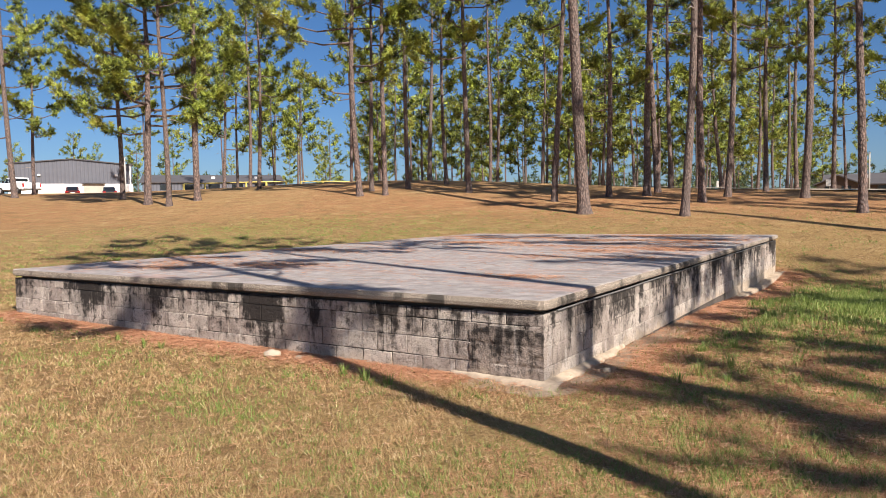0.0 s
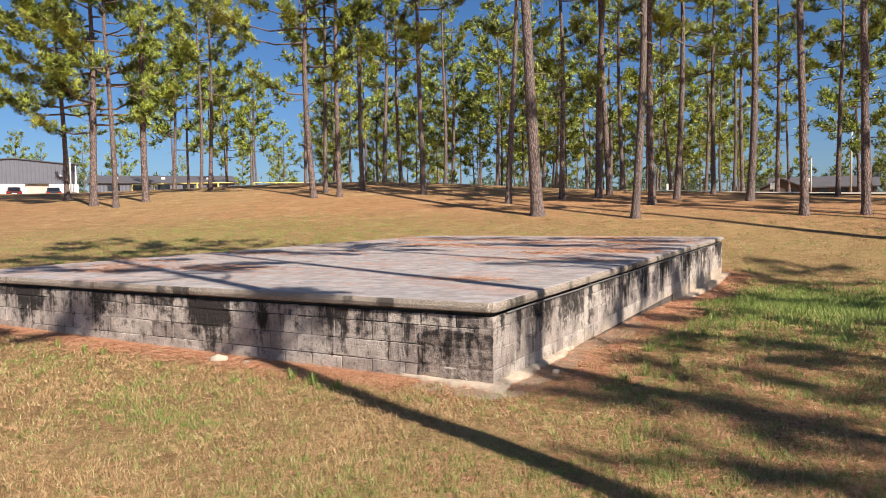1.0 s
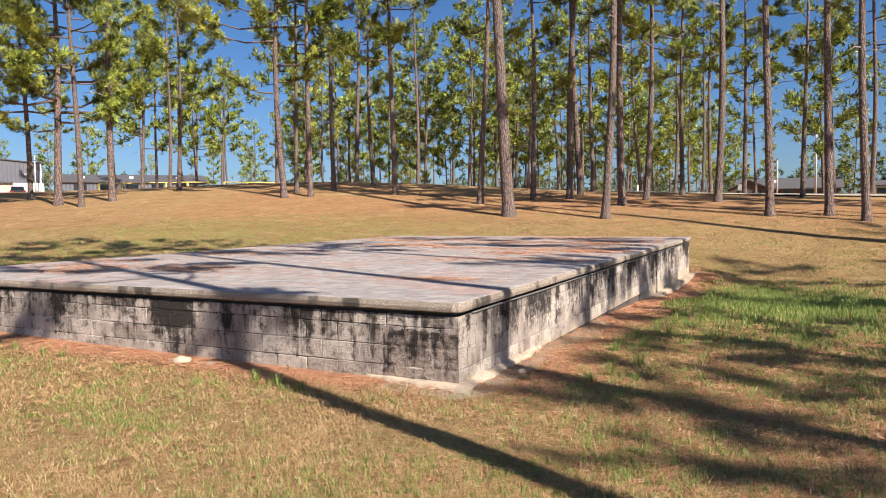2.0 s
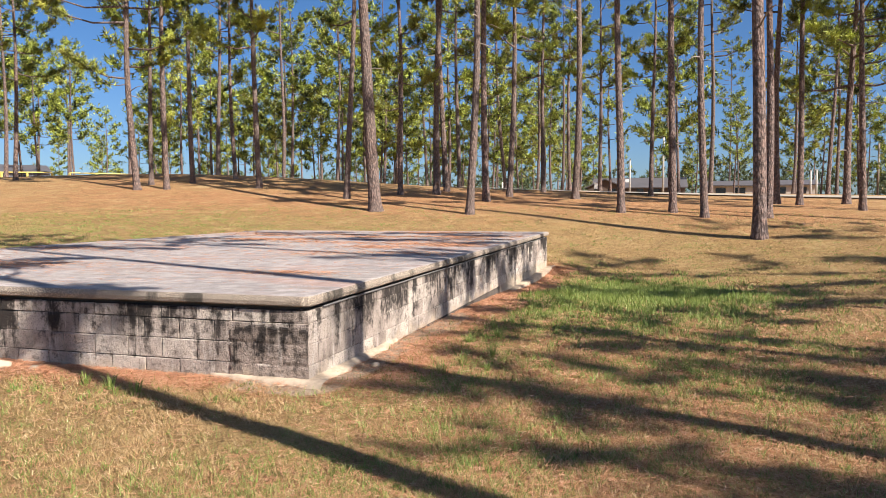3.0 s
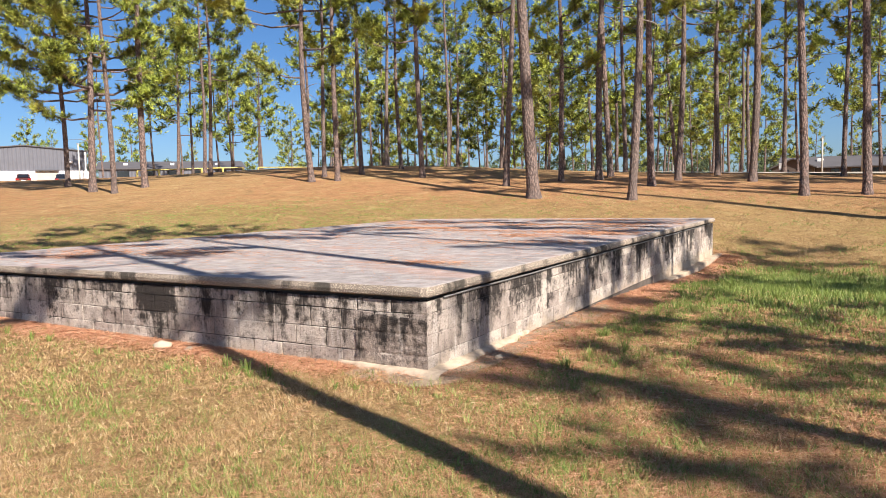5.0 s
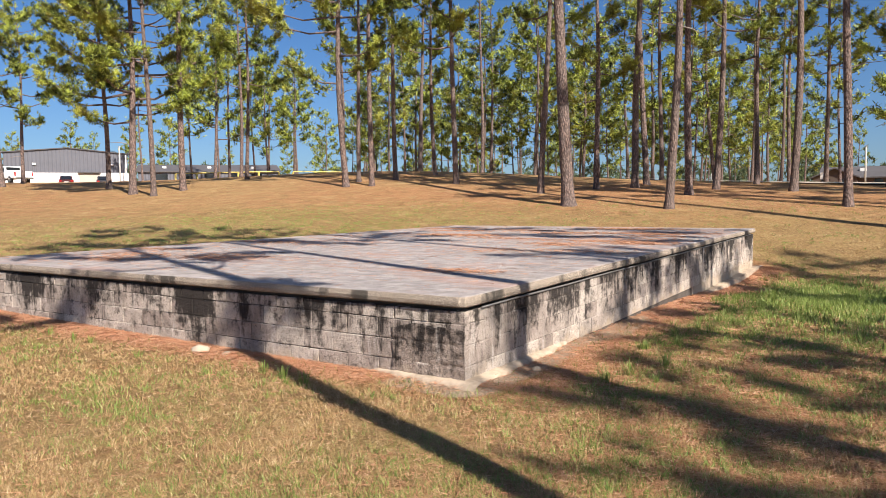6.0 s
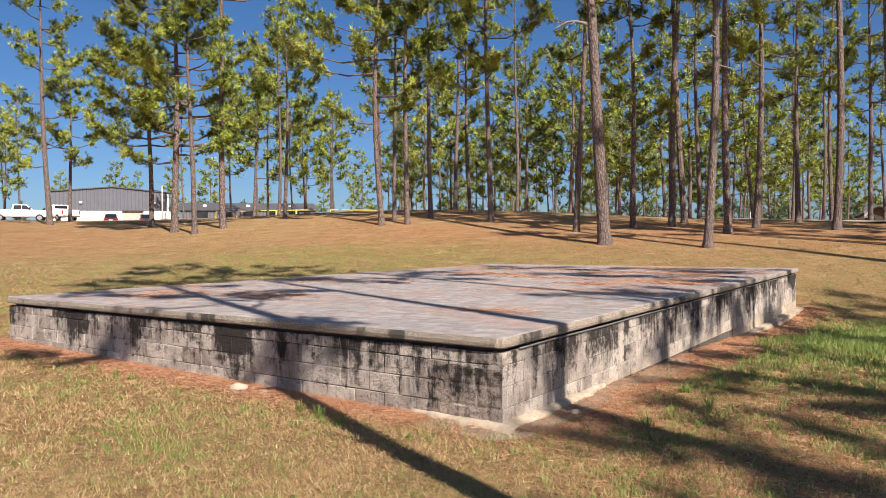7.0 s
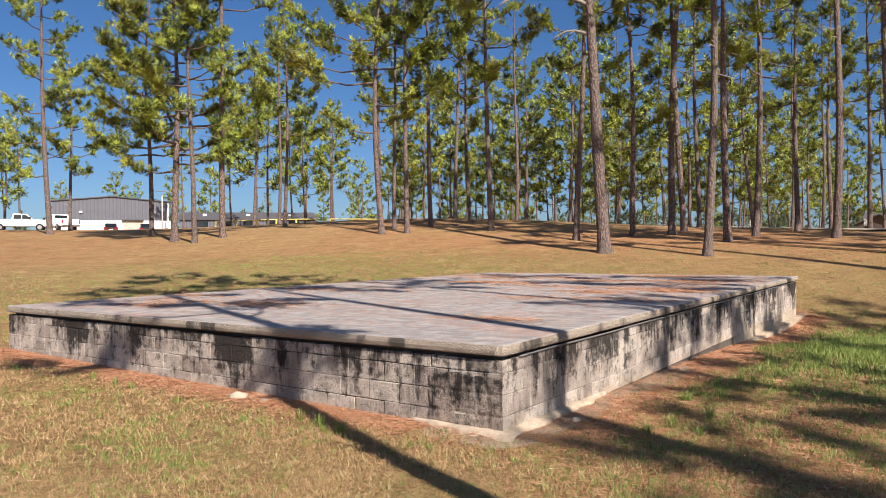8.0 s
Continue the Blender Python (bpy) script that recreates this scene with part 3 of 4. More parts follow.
        join_tubes("dead_branch", [tube(pts, [0.085, 0.075, 0.06, 0.05, 0.035, 0.015], 7)] + fork, M_DEAD, t, "long bare grey arching dead limb")
    top = axis(height)
    for k in range(10):
        spots.append((*(top + Vector(rng.normal(size=3) * 0.35)), 0, 0, 1, size))
    for k in range(dead):
        z = rng.uniform(0.45, 0.95) * crown
        w = rng.uniform(0, 6.28)
        p0, ln = axis(z), rng.uniform(0.4, 1.5)
        d = Vector((math.cos(w), math.sin(w), rng.uniform(-0.2, 0.3)))
        snag = tube([p0, p0 + d * ln * 0.5 + Vector((0, 0, 0.03)), p0 + d * ln + Vector((0, 0, -0.08 * ln))], [0.03, 0.02, 0.008], 5)
        join_tubes("dead_branch", [snag], M_DEAD, t, "bare grey dead branch stub")
    if wood:
        tagged(join_tubes("branchwork", wood, M_BARK, t), kind="stuff")
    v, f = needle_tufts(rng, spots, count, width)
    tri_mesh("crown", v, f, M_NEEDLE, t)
    return t


def plant(tree, x, y, s=1.0, turn=0.0, label="", lean=0.0):
    """lean: degrees by which it leans towards the east side of the grove."""
    m = pose(x, y, float(ground_z(x, y))) @ Matrix.Rotation(radians(lean), 4, Vector((-0.5, 0.86, 0))) @ pose(0, 0, 0, 0, 0, turn) @ Matrix.Scale(s, 4)
    ob = copy_thing(tree, m)
    if label:
        tagged(ob, label)
    return ob


TALL = [make_pine(11, 22, 0.38, 10.5, 3.0, 21, dead=4), make_pine(12, 21, 0.36, 9.5, 2.8, 21, dead=5), make_pine(13, 23, 0.40, 11.5, 3.1, 20, dead=3)]
MID = [make_pine(21, 18.5, 0.34, 7.0, 2.7, 22, dead=3), make_pine(22, 17, 0.32, 6.0, 2.6, 22, dead=2), make_pine(23, 19, 0.34, 8.0, 2.8, 22, dead=3)]
LOW = [make_pine(31, 16, 0.36, 5.0, 3.2, 26, dead=1, tufts=1.4), make_pine(32, 15, 0.32, 4.2, 2.8, 24, dead=1)]
FAR = [make_pine(41, 18, 0.36, 5.5, 2.9, 22, dead=0, tufts=0.9, count=5, width=0.065, size=0.6, fine=False, spread=0.28),
       make_pine(42, 16, 0.34, 3.5, 3.0, 24, dead=0, tufts=0.9, count=5, width=0.065, size=0.6, fine=False, spread=0.28),
       make_pine(43, 20, 0.36, 7.5, 2.8, 20, dead=0, tufts=0.9, count=5, width=0.065, size=0.6, fine=False, spread=0.28)]
# single pines with a look of their own
BIG = make_pine(51, 23, 0.60, 13.0, 3.2, 24, dead=2, bare=((9.3, 200, 1.7), (10.6, 214, 4.2), (11.6, 190, 3.0)),
                label="thick reddish pine trunk with long bare dead limbs")
BUSHY = make_pine(52, 17, 0.44, 4.6, 4.2, 34, dead=1, tufts=1.7, low=((4.0, 215, 3.0), (4.4, 30, 3.2), (5.6, 220, 4.6), (7.2, 205, 4.8)), label="bushy pine with dense low limbs and needles")
SPREAD = make_pine(53, 19, 0.37, 7.0, 3.4, 22, dead=2, tufts=1.55, low=((5.6, 215, 2.6), (6.2, 30, 2.0), (8.4, 212, 4.6), (9.2, 220, 5.6), (10.8, 208, 5.0)), label="pine with long spreading limbs towards the light")
SHELF = make_pine(54, 20, 0.42, 9.0, 2.8, 22, dead=2, tufts=1.15, low=((4.2, 200, 2.6), (5.4, 20, 1.8), (6.6, 215, 2.8), (7.6, 40, 2.4), (8.6, 200, 3.0)), label="pine with shelves of thin horizontal limbs")
CLUMP = make_pine(55, 18, 0.31, 10.0, 2.4, 22, dead=2, low=((4.6, 220, 1.8), (5.2, 100, 1.5), (5.9, 20, 1.8), (6.4, 260, 1.7), (7.2, 200, 2.0), (7.7, 60, 1.8), (8.4, 320, 1.7)), label="slim pine with a low clump of bright needles")
SHORT = make_pine(62, 13.5, 0.28, 8.5, 2.6, 20, dead=2, width=0.018, tufts=0.6, label="young pine with a compact rounded crown")
SLIM = make_pine(61, 25, 0.34, 14.0, 2.9, 28, dead=2, width=0.02, tufts=1.4, label="very tall slim pine with a high narrow crown")
STRAIGHT = make_pine(71, 21, 0.33, 7.5, 2.6, 22, dead=1, tufts=0.85, sway=0.05, label="straight pine whose long shadow crosses the lawn and slab")
ONES = {"A": (BIG, 0.50), "C": (BUSHY, 0.44), "B": (SPREAD, 0.37), "S": (SHELF, 0.42), "U": (CLUMP, 0.31)}
KINDS = {"T": TALL, "M": MID, "L": LOW, "F": FAR, "Z": [SLIM], "Y": [SHORT]}

# x, y, kind, which, trunk diameter, turn
GROVE = [
    (-31.05, 21.0, "T", 0, 0.40, 120),
    (-17.4, 28.4, "M", 0, 0.34, 200), (-4.43, 23.9, "T", 1, 0.38, 70), (1.66, 26.0, "T", 0, 0.37, 310), (-4.98, 29.2, "T", 2, 0.38, 150),
    (-38.0, 20.8, "L", 0, 0.34, 250), (-11.6, 27.0, "M", 2, 0.34, 30), (-8.52, 31.9, "T", 1, 0.40, 220), (-4.63, 33.4, "M", 1, 0.36, 95),
    (-1.07, 33.7, "T", 2, 0.42, 15), (-21.1, 25.5, "T", 1, 0.32, 330), (6.58, 20.9, "T", 0, 0.50, 200), (5.07, 25.1, "T", 1, 0.34, 260),
    (3.9, 26.5, "T", 2, 0.36, 105), (-23.0, 26.8, "M", 2, 0.26, 170), (-21.5, 28.4, "T", 0, 0.28, 75),
    (-21.2, 32.1, "M", 1, 0.28, 290), (-8.66, 34.8, "T", 0, 0.38, 20), (-3.97, 41.3, "M", 0, 0.33, 45),
    (2.97, 40.7, "M", 2, 0.30, 135), (-45.4, 38.0, "M", 1, 0.34, 100), (-32.3, 26.8, "M", 0, 0.26, 5), (9.1, 34.1, "T", 1, 0.36, 190),
    (10.05, 33.6, "T", 0, 0.34, 240), (12.6, 35.2, "L", 0, 0.40, 15), (12.2, 30.4, "M", 1, 0.33, 300), (7.5, 25.3, "T", 2, 0.36, 50),
    (-0.82, 50.5, "M", 0, 0.34, 210), (-56.2, 24.9, "L", 0, 0.32, 0), (-30.6, 18.6, "M", 1, 0.32, 35), (-63.3, 58.6, "F", 0, 0.33, 20),
    (-25.8, 37.3, "M", 2, 0.33, 140), (-25.7, 46.0, "T", 2, 0.33, 60), (-29.8, 55.1, "M", 0, 0.33, 10), (-25.8, 57.0, "M", 1, 0.33, 190),
    (-21.8, 58.7, "T", 1, 0.33, 80), (-18.0, 60.0, "M", 2, 0.33, 250), (-10.5, 44.1, "T", 0, 0.34, 310), (-8.7, 52.2, "M", 0, 0.33, 125),
    (-7.6, 62.4, "M", 1, 0.32, 65), (-5.3, 62.7, "T", 2, 0.32, 5), (-3.5, 53.0, "T", 1, 0.33, 275), (13.9, 30.5, "T", 2, 0.36, 25),
    (13.5, 24.5, "T", 0, 0.36, 145), (16.8, 29.6, "M", 0, 0.34, 215), (5.3, 63.7, "F", 1, 0.33, 90), (6.9, 46.2, "T", 1, 0.34, 5), (15.5, 52.5, "M", 2, 0.34, 80),
    (18.2, 62.0, "F", 2, 0.33, 200)]
LEAN = {(-4.43, 23.9): 0.6, (-11.6, 27.0): 1.6, (-8.52, 31.9): 2.0, (-8.66, 34.8): -1.5, (-4.98, 29.2): 0.8, (-3.5, 53.0): 0.8,
        (6.58, 20.9): -3.4, (7.5, 25.3): -0.6, (-8.7, 52.2): -2.5, (-22.3, 24.7): -1.5, (-21.1, 25.5): 1.5, (13.9, 30.5): -1.0, (13.5, 24.5): -1.8, (16.8, 29.6): -1.2}
for x, y, kind, which, dia, turn in GROVE:
    src = KINDS[kind][which]
    base = {"T": (0.38, 0.36, 0.40), "M": (0.34, 0.32, 0.34), "L": (0.36, 0.32), "F": (0.36, 0.34, 0.36)}[kind][which]
    plant(src, x, y, min(max(dia / base, 0.82), 1.35), turn, lean=LEAN.get((x, y), 0.0))
for kind, x, y, lean in (("A", -8.66, 23.5, -4.4), ("B", -22.3, 24.7, 1.0), ("C", -32.7, 18.9, 0.0), ("S", -48.8, 19.7, -0.5), ("U", -9.87, 30.2, -1.5)):
    src = ONES[kind][0]
    src.matrix_basis = pose(x, y, float(ground_z(x, y))) @ Matrix.Rotation(radians(lean), 4, Vector((-0.5, 0.86, 0)))
# deeper in the grove and along its far edge
rng = np.random.default_rng(5)
for k in range(66):
    az = radians(-70 + 97 * (k + rng.uniform(0, 1)) / 66)
    d = rng.uniform(66, 135) if k % 2 else rng.uniform(58, 90)
    x, y = 3 + d * math.sin(az), -6 + d * math.cos(az)
    if (az < radians(-52) and d < 150) or (az > radians(-6) and k % 3):
        continue
    plant(FAR[k % 3], x, y, rng.uniform(0.75, 1.05), rng.uniform(0, 360))
for x, y, k in ((-92, 28, 0), (-97, 33, 1), (-89, 34, 1), (-103, 40, 0), (-100, 27, 2), (-108, 36, 1), (-94, 38, 2)):
    plant(FAR[k], x, y, 0.85, 40 * k + x)
for px, d, k in ((9.8, 72, 1), (11.4, 88, 0), (13.0, 70, 2), (14.2, 95, 1), (15.6, 88, 1), (17.0, 96, 0), (18.2, 84, 1), (19.6, 92, 0), (21.0, 86, 1), (22.4, 90, 0), (3.0, 96, 1), (6.0, 92, 0)):
    plant(FAR[k], 3.2 + d * math.sin(radians(px)), -5.8 + d * math.cos(radians(px)), 0.62 + 0.02 * k, 37 * d)
for k in range(36):
    az = radians(-75 + 112 * (k + rng.uniform(0, 1)) / 36)
    d = rng.uniform(170, 230)
    plant(FAR[k % 3], 3 + d * math.sin(az), -6 + d * math.cos(az), rng.uniform(0.7, 1.1), rng.uniform(0, 360))
for k in range(30):      # the thicket of younger pines at the back of the grove
    az = radians(-40 + 34 * (k + rng.uniform(0, 1)) / 30)
    d = rng.uniform(70, 110)
    plant(FAR[1 if k % 3 else 0], 3 + d * math.sin(az), -6 + d * math.cos(az), rng.uniform(0.55, 0.85), rng.uniform(0, 360))
# the pines behind the camera whose shadows fall on the lawn and the slab
SHADE = [(7.3, -1.9, "Z", 0, 100, 1.0), (8.7, 0.9, "Z", 0, 200, 0.9), (15.4, 4.0, "T", 1, 60, 1.0), (25.1, -6.8, "M", 1, 140, 1.0),
         (28.4, 0.6, "M", 2, 320, 1.0), (22.6, 3.4, "T", 0, 95, 1.0), (28.5, 5.2, "T", 2, 15, 1.0), (30.0, 12.8, "T", 1, 240, 1.0), (32.4, 2.5, "M", 0, 20, 1.0),
         (17.7, -5.95, "Y", 0, 170, 1.0), (14.9, -0.9, "Y", 0, 70, 1.0)]
for x, y, kind, which, turn, size in SHADE:
    plant(KINDS[kind][which], x, y, size, turn)
STRAIGHT.matrix_basis = pose(5.05, -3.48, float(ground_z(5.05, -3.48)), 0, 0, 15)
PATTERNS = TALL + MID + LOW + FAR + [SLIM, SHORT]
for src in PATTERNS:      # the patterns themselves stand in the far belt
    k = PATTERNS.index(src)
    az, d = radians(-55 + 5.5 * k), 125
    x, y = 3 + d * math.sin(az), -6 + d * math.cos(az)
    src.matrix_basis = pose(x, y, float(ground_z(x, y)))


# ---- far woods ----
def build_far_woods():
    """The ragged line of woods beyond the fields: thousands of leaf clumps on many crowns."""
    rng = np.random.default_rng(8)
    spots = []
    for k in range(330):
        az = radians(-80 + 122 * rng.uniform())
        d = rng.uniform(260, 380)
        x, y = 3 + d * math.sin(az), -6 + d * math.cos(az)
        h, w, z0 = rng.uniform(9, 17), rng.uniform(2.5, 4.5), float(ground_z(x, y))
        n = 30
        u = rng.uniform(0.12, 1.0, n)
        wid = w * np.sin(np.pi * (0.15 + 0.8 * u)) * rng.uniform(0.5, 1.0, n)
        a = rng.uniform(0, 6.28, n)
        for i in range(n):
            spots.append((x + wid[i] * math.cos(a[i]), y + wid[i] * math.sin(a[i]), z0 + h * u[i], 0, 0, 0.4, rng.uniform(1.5, 2.3)))
    v, f = needle_tufts(rng, spots, 8, 0.24)
    tagged(tri_mesh("far_woods", v, f, M_WOODS), "distant ragged line of green woods beyond the fields", "woods", kind="stuff")


build_far_woods()


# ---- road ----
def ribbon(name, pts, width, material, label, lift=0.14):
    verts, faces = [], []
    for i, (x, y) in enumerate(pts):
        d = Vector(pts[min(i + 1, len(pts) - 1)]) - Vector(pts[max(i - 1, 0)])
        d.normalize()
        for k in (-0.5, -0.17, 0.17, 0.5):
            px, py = x - d.y * width * k, y + d.x * width * k
            verts.append((px, py, float(ground_z(px, py)) + lift + 0.03 * (1 - abs(k) * 2)))
    for i in range(len(pts) - 1):
        for k in range(3):
            a = i * 4 + k
            faces.append((a, a + 1, a + 5, a + 4))
    ob = link_mesh(name, verts, faces, material, smooth=True)
    return tagged(ob, label, "road", kind="structure")


ribbon("road", [(-14 + 2.2 * i, 46.5 - 0.020 * (i - 2) ** 2 - 0.15 * i) for i in range(0, 30)], 3.4, M_ROAD, "pale sandy road beyond the pines", 0.08)
ribbon("road", [(-112 + 2.5 * i, 28 + 2.2 * i) for i in range(0, 26)], 14, M_ASPHALT, "worn asphalt car park behind the grove")


# ---- buildings ----
def gable_building(name, x, y, turn, w, depth, eave, ridge, low, mats, label, along=False, over=0.4):
    """Walls, low band and pitched roof. Front along local x, depth along local y. along: the ridge runs along the front."""
    m_wall, m_low, m_roof = mats
    z = float(ground_z(x, y))
    b = thing(name, pose(x, y, z, 0, 0, turn), label, "building")
    bm = bmesh.new()
    if along:
        prof = [(0, 0), (depth, 0), (depth, eave), (depth / 2, ridge), (0, eave)]
        ends = [[bm.verts.new((xx, py, pz - (0.6 if pz == 0 else 0))) for py, pz in prof] for xx in (0, w)]
    else:
        prof = [(0, 0), (w, 0), (w, eave), (w / 2, ridge), (0, eave)]
        ends = [[bm.verts.new((px, yy, pz - (0.6 if pz == 0 else 0))) for px, pz in prof] for yy in (0, depth)]
    bm.faces.new(ends[0]), bm.faces.new(ends[1][::-1])
    for i in range(5):
        j = (i + 1) % 5
        bm.faces.new((ends[0][i], ends[1][i], ends[1][j], ends[0][j]))
    bmesh.ops.recalc_face_normals(bm, faces=bm.faces)
    part("wall", bm, m_wall, b)
    if low:
        bm = bmesh.new()
        add_box(bm, -0.12, w + 0.12, -0.12, depth + 0.12, -0.6, low, 0.02)
        part("base_wall", bm, m_low, b, "white painted block base wall")
    t = 0.18
    for side in (0, 1):
        bm = bmesh.new()
        half, span = (depth / 2, w) if along else (w / 2, depth)
        rise = (ridge - eave) / half
        a0, a1 = -over, half
        sgn = 1 if side == 0 else -1
        pts = []
        for s_, lift in ((a0, 0.02), (a1, 0.02), (a1, t), (a0, t)):
            pts.append((s_ if side == 0 else 2 * half - s_, eave + rise * s_ + lift))
        for q in (-over, span + over):
            for aa, zz in pts:
                bm.verts.new((q, aa, zz) if along else (aa, q, zz))
        bm.verts.ensure_lookup_table()
        v = bm.verts
        for f in ((0, 1, 2, 3), (7, 6, 5, 4), (0, 4, 5, 1), (1, 5, 6, 2), (2, 6, 7, 3), (3, 7, 4, 0)):
            bm.faces.new([v[i] for i in f])
        bmesh.ops.recalc_face_normals(bm, faces=bm.faces)
        part("roof", bm, m_roof, b)
    return b


warehouse = gable_building("warehouse", -122.4, 55.8, 60, 19.0, 36, 6.4, 7.3, 3.1, (M_SHEET, M_WHITEWALL, M_ROOFDARK),
                           "large grey sheet metal warehouse with white base wall", over=0.25)
box("roller_door", 11.2, 14.4, -0.2, -0.1, -0.4, 3.0, M_BEIGEWALL, warehouse, 0.01, "pale closed roller door")
box("canopy", 11.0, 14.6, -0.7, -0.1, 3.12, 3.28, M_ROOFDARK, warehouse, 0.01, "dark canopy over the door")
for lx in (4.2, 16.2):
    box("wall_lamp", lx, lx + 0.5, -0.3, -0.02, 4.4, 4.75, M_WHITEWALL, warehouse, 0.03, "small white wall lamp")
box("downpipe", 18.6, 18.8, -0.22, -0.13, 0, 6.3, M_WHITEWALL, warehouse, 0.01, "white downpipe")
annex = gable_building("low_annex", -112.5, 74.0, 52, 25, 14, 3.5, 5.0, 1.9, (M_SHEET, M_WHITEWALL, M_ROOFDARK),
                       "long low annex with dark roof and white base", along=True)
for k in range(3):
    box("roof_vent", 4 + 8 * k, 4.7 + 8 * k, 3.0, 3.7, 4.0, 4.7, M_WHITEWALL, annex, 0.05, "white roof vent")
for k in range(5):
    box("window", 3 + 4.2 * k, 5 + 4.2 * k, -0.06, 0.04, 2.1, 3.1, M_GLASS, annex, 0.01, "dark window")

house = gable_building("house", -5.5, 104.0, 0, 13, 9, 1.4, 2.8, 0, (M_BROWNWALL, M_WHITEWALL, M_ROOFDARK), "low house with a dark shingle roof behind the road", along=True)
gable = gable_building("house", -6.2, 101.0, 0, 5, 5, 1.4, 2.5, 0, (M_BROWNWALL, M_WHITEWALL, M_ROOFDARK), "gabled house end with a dark roof beyond the road")
for b, xs in ((house, (6.2, 8.6, 10.8)), (gable, (1.0, 3.0))):
    for lx in xs:
        w_ = box("window", lx, lx + 1.0, -0.05, 0.05, 0.4, 1.15, M_GLASS, b, 0.01, "dark window")
        box("window_sill", lx - 0.05, lx + 1.05, -0.1, 0.0, 0.32, 0.39, M_WHITEWALL, w_, 0.005)
box("roof_tank", 4.4, 5.2, 2.2, 3.0, 2.0, 2.7, M_WHITEWALL, house, 0.08, "white roof unit")
shed = gable_building("low_building", 10.5, 108.0, -3, 15, 8, 1.8, 2.5, 0, (M_BEIGEWALL, M_WHITEWALL, M_ROOFDARK), "low flat-looking beige building beyond the road", along=True)
for k in range(5):
    box("window", 1.5 + 2.7 * k, 2.9 + 2.7 * k, -0.05, 0.05, 0.6, 1.5, M_GLASS, shed, 0.01, "dark window")
barrack = gable_building("long_building", 23.9, 66.2, -16, 20, 7, 1.42, 2.15, 0, (M_BEIGEWALL, M_WHITEWALL, M_ROOFBROWN),
                         "long block building with a rusty brown roof", along=True, over=0.5)
for k in range(7):
    box("window", 0.6 + 2.75 * k, 2.8 + 2.75 * k, -0.04, 0.06, 0.98, 1.28, M_GLASS, barrack, 0.01, "dark strip window under the eaves")
    box("pilaster", 3.05 + 2.75 * k - 0.2, 3.05 + 2.75 * k + 0.1, -0.14, 0.0, -0.5, 1.38, M_BEIGEWALL, barrack, 0.02)
box("roof_pipe", 3.2, 3.4, 2.0, 2.2, 1.6, 2.35, M_WHITEWALL, barrack, 0.03, "short pale vent pipe")


# ---- vehicles ----
def extrude_profile(name, prof, y0, y1, material, parent, bevel=0.05, label=""):
    bm = bmesh.new()
    a = [bm.verts.new((x, y0, z)) for x, z in prof]
    b = [bm.verts.new((x, y1, z)) for x, z in prof]
    bm.faces.new(a), bm.faces.new(b[::-1])
    n = len(prof)
    for i in range(n):
        j = (i + 1) % n
        bm.faces.new((a[i], b[i], b[j], a[j]))
    bmesh.ops.recalc_face_normals(bm, faces=bm.faces)
    if bevel:
        bmesh.ops.bevel(bm, geom=[e for e in bm.edges], offset=bevel, segments=2, affect="EDGES", clamp_overlap=True)
    return part(name, bm, material, parent, label)


def wheel(parent, x, y, r, w):
    v, f = tube([(x, y - w / 2, r), (x, y - w / 2 + 0.04, r), (x, y + w / 2 - 0.04, r), (x, y + w / 2, r)], [r * 0.92, r, r, r * 0.92], 20)
    tyre = link_mesh("tyre", v, f, M_TYRE, parent, "black rubber tyre")
    v, f = tube([(x, y - w / 2 - 0.01, r), (x, y + w / 2 + 0.01, r)], [r * 0.6, r * 0.6], 16)
    link_mesh("rim", v, f, M_CHROME, tyre, "bright metal rim")


